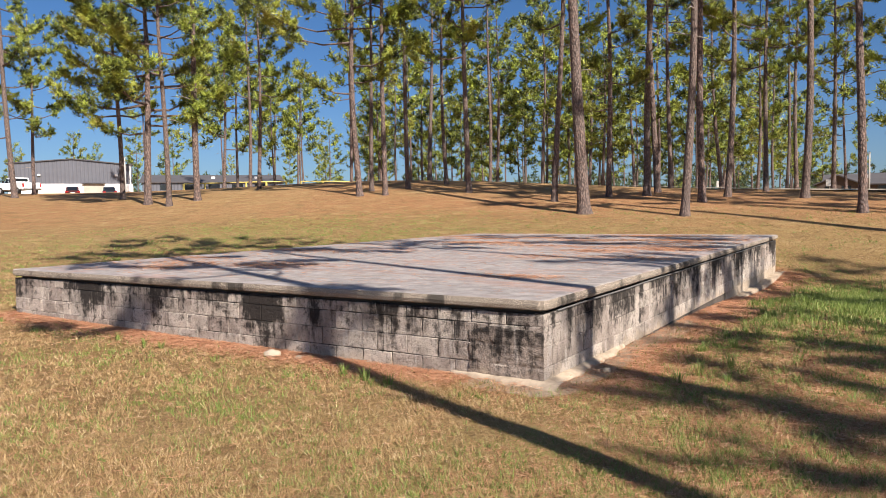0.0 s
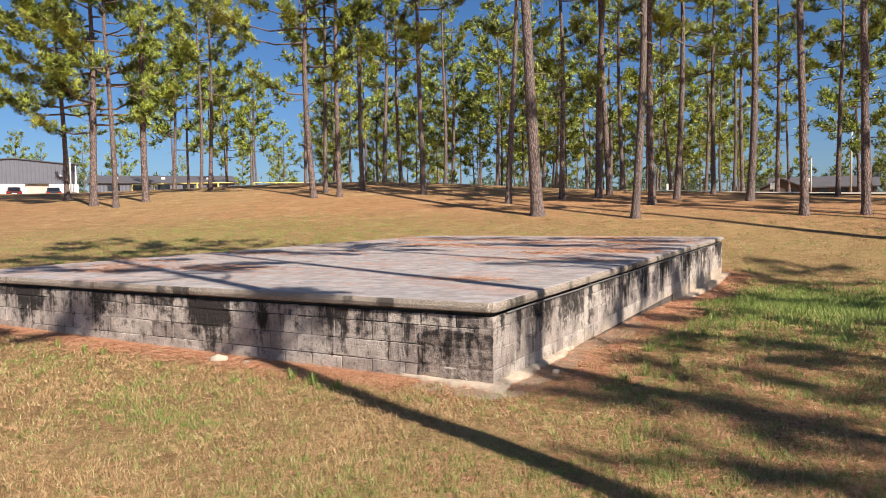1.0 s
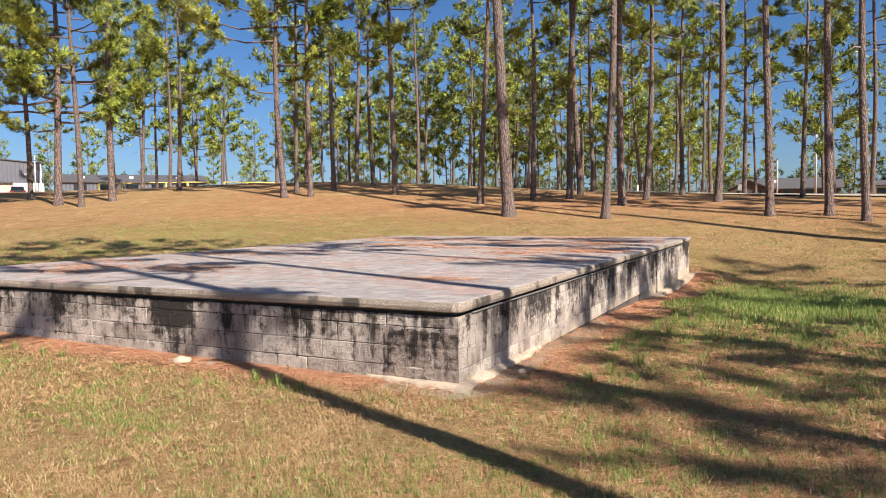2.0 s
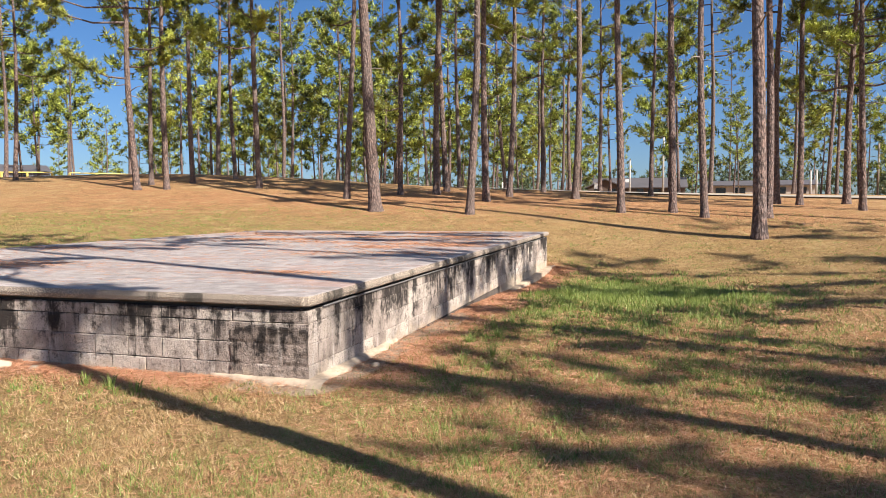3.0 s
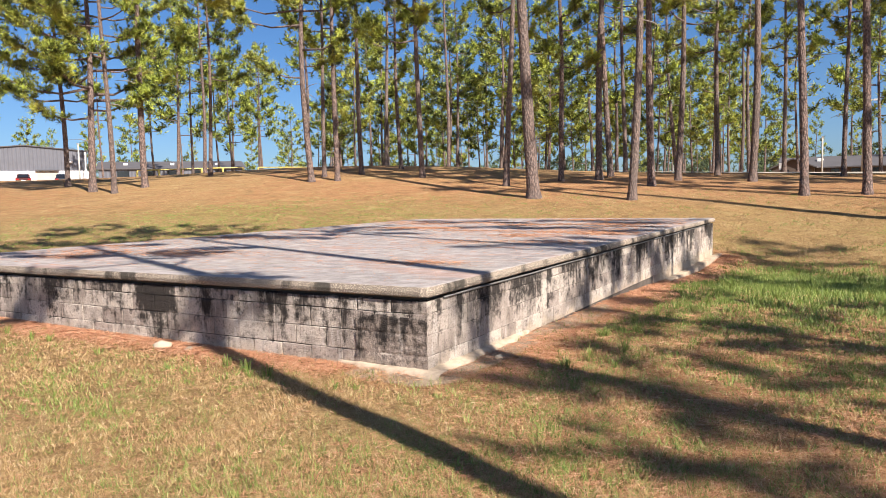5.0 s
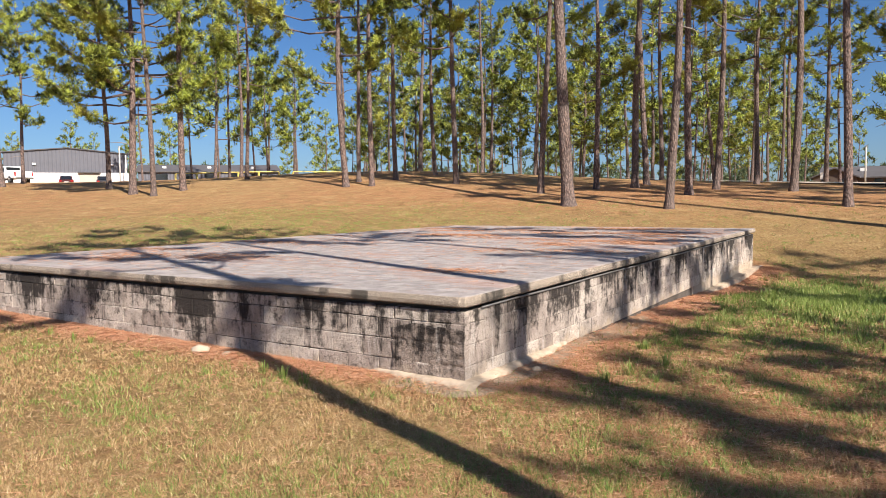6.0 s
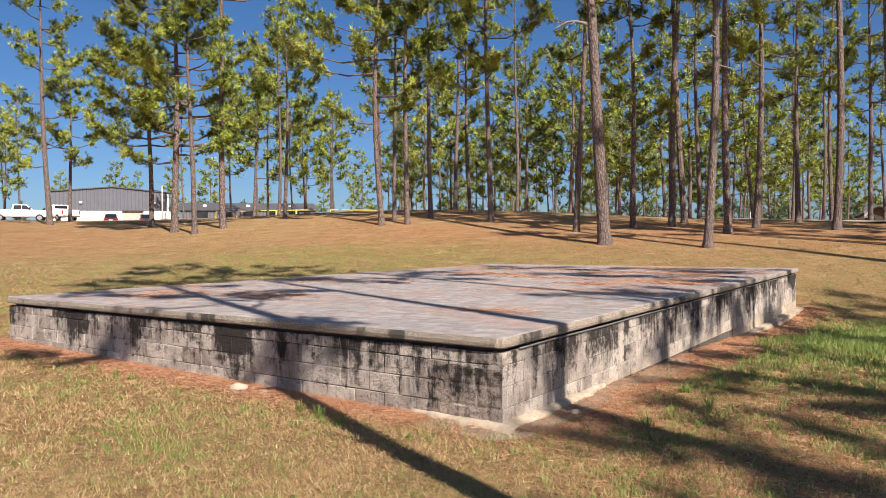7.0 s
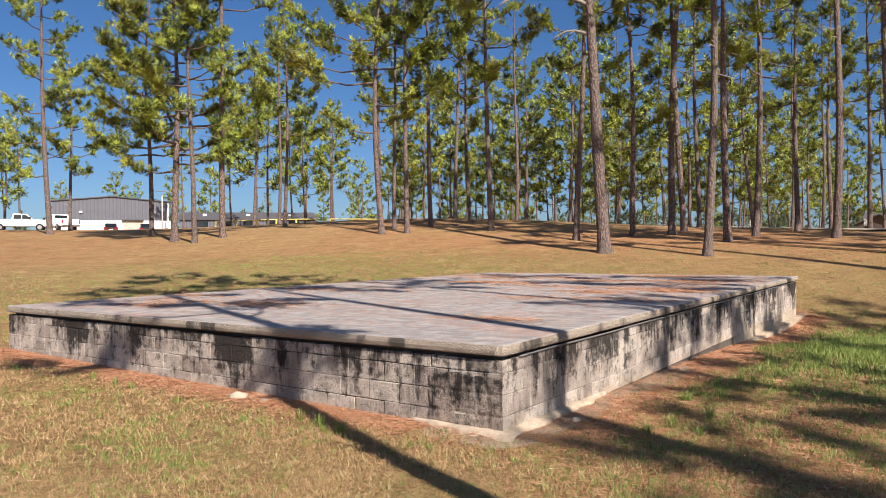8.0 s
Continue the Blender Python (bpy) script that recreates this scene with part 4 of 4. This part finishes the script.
def pickup(x, y, turn, label):
    t = thing("pickup_truck", pose(x, y, float(ground_z(x, y)) + 0.02, 0, 0, turn), label, "truck", "white trucks")
    extrude_profile("body", [(-3.0, 0.55), (3.0, 0.5), (3.05, 0.95), (2.9, 1.2), (1.35, 1.28), (-0.75, 1.28), (-3.0, 1.28)], -0.98, 0.98, M_CARWHITE, t, 0.05)
    cab = extrude_profile("cab", [(-0.75, 1.25), (1.35, 1.25), (0.75, 1.88), (-0.6, 1.92)], -0.88, 0.88, M_CARWHITE, t, 0.06)
    for sy in (-1, 1):
        extrude_profile("side_window", [(-0.55, 1.32), (0.2, 1.32), (0.2, 1.78), (-0.5, 1.78)], sy * 0.885 - 0.01, sy * 0.885 + 0.01, M_GLASS, cab, 0.0, "dark side window")
        extrude_profile("side_window", [(0.28, 1.32), (1.1, 1.32), (0.68, 1.76), (0.28, 1.78)], sy * 0.885 - 0.01, sy * 0.885 + 0.01, M_GLASS, cab, 0.0, "dark side window")
        box("mirror", 0.95, 1.12, sy * 1.08 - 0.1, sy * 1.08 + 0.1, 1.3, 1.55, M_TYRE, t, 0.03, "black door mirror")
        box("tail_lamp", -3.04, -2.96, sy * 0.9 - 0.07, sy * 0.9 + 0.07, 0.8, 1.2, M_LAMPRED, t, 0.01, "red tail lamp")
        box("headlamp", 2.93, 3.07, sy * 0.78 - 0.16, sy * 0.78 + 0.16, 0.78, 0.98, M_CHROME, t, 0.02, "clear headlamp")
        for wx in (-1.85, 1.95):
            wheel(t, wx, sy * 0.88, 0.40, 0.26)
    extrude_profile("windscreen", [(1.30, 1.31), (1.32, 1.31), (0.84, 1.82), (0.82, 1.82)], -0.78, 0.78, M_GLASS, cab, 0.0, "dark windscreen")
    box("rear_window", -0.70, -0.66, -0.7, 0.7, 1.35, 1.8, M_GLASS, cab, 0.005, "dark rear window")
    box("bumper", 3.0, 3.15, -0.95, 0.95, 0.45, 0.68, M_TYRE, t, 0.04, "black front bumper")
    box("bumper", -3.16, -3.0, -0.95, 0.95, 0.45, 0.65, M_CHROME, t, 0.04, "chrome rear bumper")
    box("grille", 3.02, 3.08, -0.55, 0.55, 0.7, 1.02, M_TYRE, t, 0.01, "black grille")
    return t


def saloon(x, y, turn, material, label):
    t = thing("car", pose(x, y, float(ground_z(x, y)) + 0.02, 0, 0, turn), label, "car", "cars by the warehouse")
    extrude_profile("body", [(-2.25, 0.3), (2.25, 0.3), (2.3, 0.65), (1.2, 0.95), (-1.7, 1.0), (-2.3, 0.92)], -0.88, 0.88, material, t, 0.07)
    cab = extrude_profile("cabin", [(-1.75, 0.95), (1.15, 0.93), (0.35, 1.45), (-1.1, 1.48)], -0.72, 0.72, material, t, 0.09)
    extrude_profile("rear_window", [(-1.80, 1.02), (-1.72, 1.02), (-1.16, 1.42), (-1.24, 1.42)], -0.58, 0.58, M_GLASS, cab, 0.0, "dark rear window")
    for sy in (-1, 1):
        extrude_profile("side_window", [(-1.2, 1.02), (0.75, 1.0), (0.28, 1.38), (-0.95, 1.4)], sy * 0.725 - 0.01, sy * 0.725 + 0.01, M_GLASS, cab, 0.0, "dark side window")
        box("tail_lamp", -2.32, -2.24, sy * 0.66 - 0.17, sy * 0.66 + 0.17, 0.68, 0.84, M_LAMPRED, t, 0.01, "red tail lamp")
        for wx in (-1.4, 1.4):
            wheel(t, wx, sy * 0.78, 0.32, 0.2)
    box("bumper", -2.36, -2.2, -0.84, 0.84, 0.32, 0.52, M_TYRE, t, 0.03, "dark bumper")
    box("plate_bar", -2.345, -2.31, -0.25, 0.25, 0.56, 0.68, M_WHITEWALL, t, 0.0, "pale blank plate")
    return t


pickup(-80.6, 31.9, 62, "white pickup truck with a long bed parked on asphalt")
pickup(-79.0, 35.3, 178, "white pickup truck seen from its tailgate beside another truck")
saloon(-90.3, 48.0, 150, M_CARRED, "dark red car parked facing the warehouse")
saloon(-88.0, 51.8, 150, M_CARDARK, "dark grey car parked facing the warehouse")


# ---- yellow rails ----
def rail_fence(a, b, n, label):
    t = thing("rail_fence", pose(a[0], a[1], float(ground_z(*a))), label, "fence", "yellow rails")
    pts = []
    for i in range(n):
        u = i / (n - 1)
        x, y = a[0] + (b[0] - a[0]) * u, a[1] + (b[1] - a[1]) * u
        z = float(ground_z(x, y)) - float(ground_z(*a))
        lx, ly = x - a[0], y - a[1]
        box("post", lx - 0.075, lx + 0.075, ly - 0.075, ly + 0.075, z - 0.4, z + 0.62, M_YELLOW, t, 0.012)
        pts.append((lx, ly, z + 0.66))
    for p, q in zip(pts, pts[1:]):
        v, f = tube([p, q], [0.05, 0.05], 8)
        link_mesh("rail", v, f, M_YELLOW, t)
    return t


rail_fence((-56.5, 39.6), (-49.6, 46.7), 6, "low yellow pipe rail on short yellow posts")
rail_fence((-48.6, 47.7), (-36.5, 57.6), 8, "low yellow pipe rail on short posts beside the grove")


# ---- poles and signs ----
def pole(x, y, h, r, material, label, lamp=False):
    t = thing("utility_pole", pose(x, y, float(ground_z(x, y))), label, "pole", "poles beyond the grove")
    v, f = tube([(0, 0, -0.3), (0, 0, h)], [r, r * 0.75], 10)
    link_mesh("pole_shaft", v, f, material, t, "", True)
    if lamp:
        v, f = tube([(0, 0, h - 0.15), (0.5, -0.2, h + 0.05), (1.0, -0.4, h + 0.05)], [0.05, 0.045, 0.04], 6)
        link_mesh("lamp_arm", v, f, material, t, "", True)
        box("lamp_head", 0.85, 1.45, -0.55, -0.25, h - 0.05, h + 0.12, M_WHITEWALL, t, 0.04, "pale lamp head")
    else:
        box("cap", -r * 1.2, r * 1.2, -r * 1.2, r * 1.2, h, h + 0.06, material, t, 0.01)
    return t


pole(4.2, 84, 8.0, 0.13, M_POLE, "tall pale pole beyond the pines", True)
pole(0.2, 88, 4.6, 0.11, M_POLE, "pale pole in front of the house")
pole(17.2, 68, 2.4, 0.10, M_POLE, "short pale post beside the road")
pole(17.9, 69, 2.5, 0.10, M_POLE, "short pale post with a meter beside the road")
pole(-92, 57, 6.0, 0.12, M_POLE, "slim white pole in front of the warehouse")
pole(26.5, 82, 6.0, 0.12, M_WOODPOLE, "weathered wooden pole near the long building", True)


def sign(x, y, turn, label):
    t = thing("sign_board", pose(x, y, float(ground_z(x, y)), 0, 0, turn), label, "sign")
    box("post", -0.05, 0.05, -0.05, 0.05, -0.3, 1.0, M_WOODPOLE, t, 0.005)
    box("panel", -0.3, 0.3, -0.09, -0.05, 0.45, 1.05, M_WHITEWALL, t, 0.01, "plain white panel")


sign(-11.5, 66.0, 10, "small white panel on a post among the pines")
sign(-2.2, 66.0, 0, "small white panel on a short post at the grove edge")


# ---- small things by the platform ----
def stone(x, y, sx, sy, sz, seed, label):
    bm = bmesh.new()
    bmesh.ops.create_icosphere(bm, subdivisions=3, radius=1)
    for v in bm.verts:
        k = 1 + 0.22 * noise.noise(v.co * 1.4 + Vector((seed, 0, 0))) + 0.07 * noise.noise(v.co * 4 + Vector((seed, 3, 0)))
        v.co = Vector((v.co.x * sx * k, v.co.y * sy * k, max(v.co.z * k, -0.45) * sz))
    me_ob = part("stone", bm, M_STONE, None, smooth=True)
    me_ob.matrix_world = pose(x, y, float(ground_z(x, y)) + 0.4 * sz, 0, 0, seed * 40)
    return tagged(me_ob, label, "stone")


stone(-3.38, -0.30, 0.105, 0.075, 0.06, 1.0, "pale rounded stone half sunk in pine straw")
stone(0.30, 0.92, 0.055, 0.04, 0.035, 2.0, "small pale pebble beside the block wall")
stone(-3.02, -0.22, 0.09, 0.05, 0.025, 3.0, "flat sandy stone in the pine straw")


def pine_cone(x, y, turn, label):
    bm = bmesh.new()
    rng_ = random.Random(int(x * 100))
    for i in range(46):
        u = i / 45
        w = i * 2.4
        r = 0.032 * math.sin(math.pi * (0.12 + 0.8 * u)) + 0.004
        c = Vector((0.11 * (u - 0.5), r * math.cos(w), r * math.sin(w)))
        o = Vector((0.25, math.cos(w), math.sin(w))).normalized()
        s_ = Vector((0, -math.sin(w), math.cos(w)))
        a, b, d = c - s_ * 0.011, c + s_ * 0.011, c + o * (0.02 + rng_.uniform(0, 0.006))
        top = c + o * 0.01 + Vector((0.008, 0, 0))
        vs = [bm.verts.new(q) for q in (a, b, d, top)]
        for f in ((0, 1, 2), (0, 3, 1), (1, 3, 2), (2, 3, 0)):
            bm.faces.new([vs[k] for k in f])
    ob = part("pine_cone", bm, M_CONE, None)
    ob.matrix_world = pose(x, y, float(ground_z(x, y)) + 0.022, 0, 0, turn) @ Matrix.Scale(0.62, 4)
    return tagged(ob, label, "pine cone", "fallen cones")


for i, (x, y) in enumerate(((4.53, 1.38), (3.86, 2.65), (4.41, 2.69), (5.42, 2.04))):
    pine_cone(x, y, 50 * i, "dark brown pine cone lying in the lawn")


# ---- lawn blades and fallen needles ----
def on_platform(x, y):
    return (x > SLAB_X0 - 0.02) & (x < 0.02) & (y > -0.02) & (y < SLAB_Y1)


def scatter(rng, n, power=1.0):
    """Points over the lawn before the camera, denser where it is nearer."""
    az = np.radians(rng.uniform(-74, 33, n))
    d = 2.2 * (34 / 2.2) ** (rng.uniform(0, 1, n) ** power)
    return 3.1 + d * np.sin(az), -6.0 + d * np.cos(az), d


def tufted(rng, x, y, d, per=9):
    """Draws the points together into small tufts."""
    k = np.arange(len(x)) // per * per
    r = 0.022 * np.clip(d[k] / 6.0, 0.8, 3.0)
    return x[k] + rng.normal(0, 1, len(x)) * r, y[k] + rng.normal(0, 1, len(x)) * r, d[k]


def blades(name, rng, x, y, d, height, lean, width, material, label):
    n = len(x)
    z = ground_z(x, y) - 0.005
    w = rng.uniform(0, 2 * np.pi, n)
    h = height * rng.uniform(0.5, 1.25, n)
    ln = h * lean * rng.uniform(0.2, 1.3, n)
    a2 = rng.uniform(0, 2 * np.pi, n)
    wd = width * np.clip(d / 5.0, 0.8, 4.0)
    base = np.stack([x, y, z], 1)
    side = np.stack([np.cos(w), np.sin(w), np.zeros(n)], 1) * wd[:, None]
    tip = base + np.stack([np.cos(a2) * ln, np.sin(a2) * ln, h], 1)
    verts = np.stack([base - side, base + side, tip], 1).reshape(-1, 3)
    ob = tri_mesh(name, verts, np.arange(n * 3).reshape(-1, 3), material)
    return tagged(ob, label, "grass", kind="stuff")


def litter(name, rng, x, y, z, d, length, material, label):
    n = len(x)
    a = rng.uniform(0, 2 * np.pi, n)
    ln = length * rng.uniform(0.6, 1.2, n)
    wd = 0.0016 * np.clip(d / 4.5, 0.9, 4.0)
    base = np.stack([x, y, z], 1)
    along = np.stack([np.cos(a) * ln, np.sin(a) * ln, rng.uniform(-0.02, 0.03, n) * 0.6], 1)
    side = np.stack([-np.sin(a), np.cos(a), rng.uniform(-0.6, 0.6, n)], 1) * wd[:, None]
    verts = np.stack([base - side, base + side, base + along], 1).reshape(-1, 3)
    ob = tri_mesh(name, verts, np.arange(n * 3).reshape(-1, 3), material)
    return tagged(ob, label, "pine straw", kind="stuff")


M_DRYBLADE = blade_material("dry_blades", (0.17, 0.095, 0.045), (0.44, 0.30, 0.145), (0.68, 0.54, 0.33), 0.12)
M_GREENBLADE = blade_material("green_blades", (0.085, 0.14, 0.03), (0.23, 0.30, 0.07), (0.54, 0.51, 0.23), 0.22)
M_STRAW = blade_material("pine_straw", (0.34, 0.14, 0.075), (0.54, 0.285, 0.165), (0.70, 0.47, 0.33), 0.12)

rng = np.random.default_rng(77)
x, y, d = tufted(rng, *scatter(rng, 520000))
keep = ~on_platform(x, y) & (rng.uniform(0, 1, len(x)) > straw_amount(x, y) * 0.97)
x, y, d = x[keep], y[keep], d[keep]
g = lawn_green(x, y) + np.repeat(rng.normal(0, 0.2, len(x) // 9 + 1), 9)[:len(x)] > 0.45
blades("dry_grass", rng, x[~g], y[~g], d[~g], 0.046, 1.1, 0.0027, M_DRYBLADE, "short dry tan blades of a mown lawn")
blades("green_grass", rng, x[g], y[g], d[g], 0.060, 0.8, 0.0030, M_GREENBLADE, "green blades growing through the dry lawn")
x, y = rng.normal(2.7, 1.4, 20000), rng.normal(9.4, 2.6, 20000)
x, y, d = tufted(rng, x, y, np.hypot(x - 3.1, y + 6), 12)
keep = (x > 0.75 + 0.3 * np.sin(y * 1.3)) & (y < 16)
blades("green_grass", rng, x[keep], y[keep], d[keep], 0.12, 0.6, 0.0030, M_GREENBLADE, "longer lush green grass beside the platform")
x, y, d = scatter(rng, 150000)
keep = ~on_platform(x, y) & (rng.uniform(0, 1, len(x)) < np.where((x > 0.5) & (y < 8), 1.0, 0.36))
x, y, d = x[keep], y[keep], d[keep]
litter("pine_straw", rng, x, y, ground_z(x, y) + rng.uniform(0.005, 0.035, len(x)), d, 0.12, M_STRAW, "rusty fallen pine needles strewn through the lawn")
n = 42000
u = rng.uniform(0, 1, n)
side = rng.uniform(0, 1, n) < 0.55
wallx = np.where(side, np.abs(rng.normal(0, 0.42, n)), -9.8 * u)
wally = np.where(side, 16.0 * u ** 1.5, -np.abs(rng.normal(0, 0.28, n)))
keep = ~((wallx > -0.8) & (wallx < 0.40 + 0.14 * np.sin(wally * 2.1)) & (wally < 5.2) & (rng.uniform(0, 1, n) < 0.85))
wallx, wally = wallx[keep], wally[keep]
n = len(wallx)
litter("pine_straw", rng, wallx, wally, ground_z(wallx, wally) + rng.uniform(0.004, 0.03, n), np.hypot(wallx - 3, wally + 6), 0.17, M_STRAW,
       "drift of rusty pine needles along the foot of the wall")
# drifts on the slab
sx, sy = [], []
for k in range(34):
    cx, cy, m = rng.uniform(-9, -0.8), rng.uniform(1.0, 15), int(rng.uniform(120, 600))
    sx.append(cx + rng.normal(0, rng.uniform(0.3, 0.9), m))
    sy.append(cy + rng.normal(0, rng.uniform(0.08, 0.3), m))
sx.append(rng.uniform(-9.6, -0.1, 5000)), sy.append(rng.uniform(0.1, 15.6, 5000))
sx, sy = np.concatenate(sx), np.concatenate(sy)
keep = (sx > -9.65) & (sx < -0.1) & (sy > 0.1) & (sy < 15.6)
sx, sy = sx[keep], sy[keep]
litter("pine_straw", rng, sx, sy, np.full(len(sx), SLAB_Z + 0.006) + rng.uniform(0, 0.008, len(sx)), np.hypot(sx - 3, sy + 6), 0.17, M_STRAW,
       "rusty pine needles drifted across the concrete slab")


# ---- weeds at the edge of the straw ----
def weed(x, y, n, h, seed, label):
    rng_ = np.random.default_rng(seed)
    a = rng_.uniform(0, 6.28, n)
    hh = h * rng_.uniform(0.5, 1.1, n)
    out = hh * rng_.uniform(0.15, 0.8, n)
    r = rng_.uniform(0, 0.05, n)
    base = np.stack([np.cos(a) * r, np.sin(a) * r, np.full(n, -0.01)], 1)
    mid = base + np.stack([np.cos(a) * out * 0.4, np.sin(a) * out * 0.4, hh * 0.7], 1)
    tip = base + np.stack([np.cos(a) * out, np.sin(a) * out, hh], 1)
    w = np.stack([-np.sin(a), np.cos(a), np.zeros(n)], 1) * 0.0028
    verts = np.stack([base - w, base + w, mid - w * 0.8, mid + w * 0.8, tip], 1).reshape(-1, 3)
    i = np.arange(n)[:, None] * 5
    tris = np.concatenate([i + [[0, 1, 3]], i + [[0, 3, 2]], i + [[2, 3, 4]]], 1).reshape(-1, 3)
    ob = tri_mesh("grass_tuft", verts, tris, M_GREENBLADE)
    ob.matrix_world = pose(x, y, float(ground_z(x, y)))
    return tagged(ob, label, "grass", "green tufts by the straw")


rng = np.random.default_rng(31)
for k in range(26):
    wy = 0.6 + 11.5 * k / 26 + rng.uniform(-0.3, 0.3)
    weed(0.95 + 0.25 * math.sin(wy * 1.3) + rng.uniform(-0.15, 0.5), wy, 46, rng.uniform(0.10, 0.19), 100 + k, "bright green grass tuft beside the rusty pine straw")
for k in range(9):
    weed(rng.uniform(-9.5, -0.8), rng.uniform(-1.0, -0.6), 30, rng.uniform(0.09, 0.16), 200 + k, "thin green grass tuft in front of the block wall")
for k in range(3):
    weed(-2.0 + 0.35 * k, -0.62 - 0.08 * k, 40, 0.17, 300 + k, "upright green tuft growing at the foot of the wall")


# ---- blocks of the walls ----
def lay_blocks():
    seeds = range(5)
    full = [block_mesh(BLOCK_L - JOINT, COURSE - JOINT, s) for s in seeds]
    half = [block_mesh(BLOCK_L / 2 - JOINT, COURSE - JOINT, s + 50) for s in seeds]
    cap = [block_mesh(BLOCK_L - JOINT, WALL_TOP - 3 * COURSE - JOINT, s + 90) for s in seeds]
    caphalf = [block_mesh(BLOCK_L / 2 - JOINT, WALL_TOP - 3 * COURSE - JOINT, s + 130) for s in seeds]
    rng_ = random.Random(4)
    wall_len = (-SLAB_X0 - 0.06, SLAB_Y1 - 0.06)
    for wall in (0, 1):
        for c in range(-1 if wall else 0, 4):
            z = c * COURSE
            s = 0.0
            first = (c + wall) % 2 == 0
            while s < wall_len[wall] - 0.05:
                left = wall_len[wall] - s
                if left < BLOCK_L / 2 - 0.03:
                    break
                is_half = first or left < BLOCK_L - 0.03
                first = False
                size = BLOCK_L / 2 if is_half else BLOCK_L
                if wall == 1 and c == -1 and s < 8.5:
                    s += size
                    continue
                me = (caphalf if c == 3 else half)[rng_.randrange(5)] if is_half else (cap if c == 3 else full)[rng_.randrange(5)]
                ob = new("block", me)
                ob.parent = platform
                proud = rng_.uniform(-0.004, 0.004)
                tilt = rng_.uniform(-0.35, 0.35)
                if wall == 0:      # front: laid from the corner away along -x, face towards -y
                    ob.matrix_local = pose(-s - size + JOINT / 2, proud, z + JOINT / 2, 0, tilt, 0)
                else:              # side: along +y, face towards +x
                    ob.matrix_local = pose(-proud, s + JOINT / 2, z + JOINT / 2, 0, 0, 90) @ pose(0, 0, 0, 0, tilt, 0)
                s += size


lay_blocks()
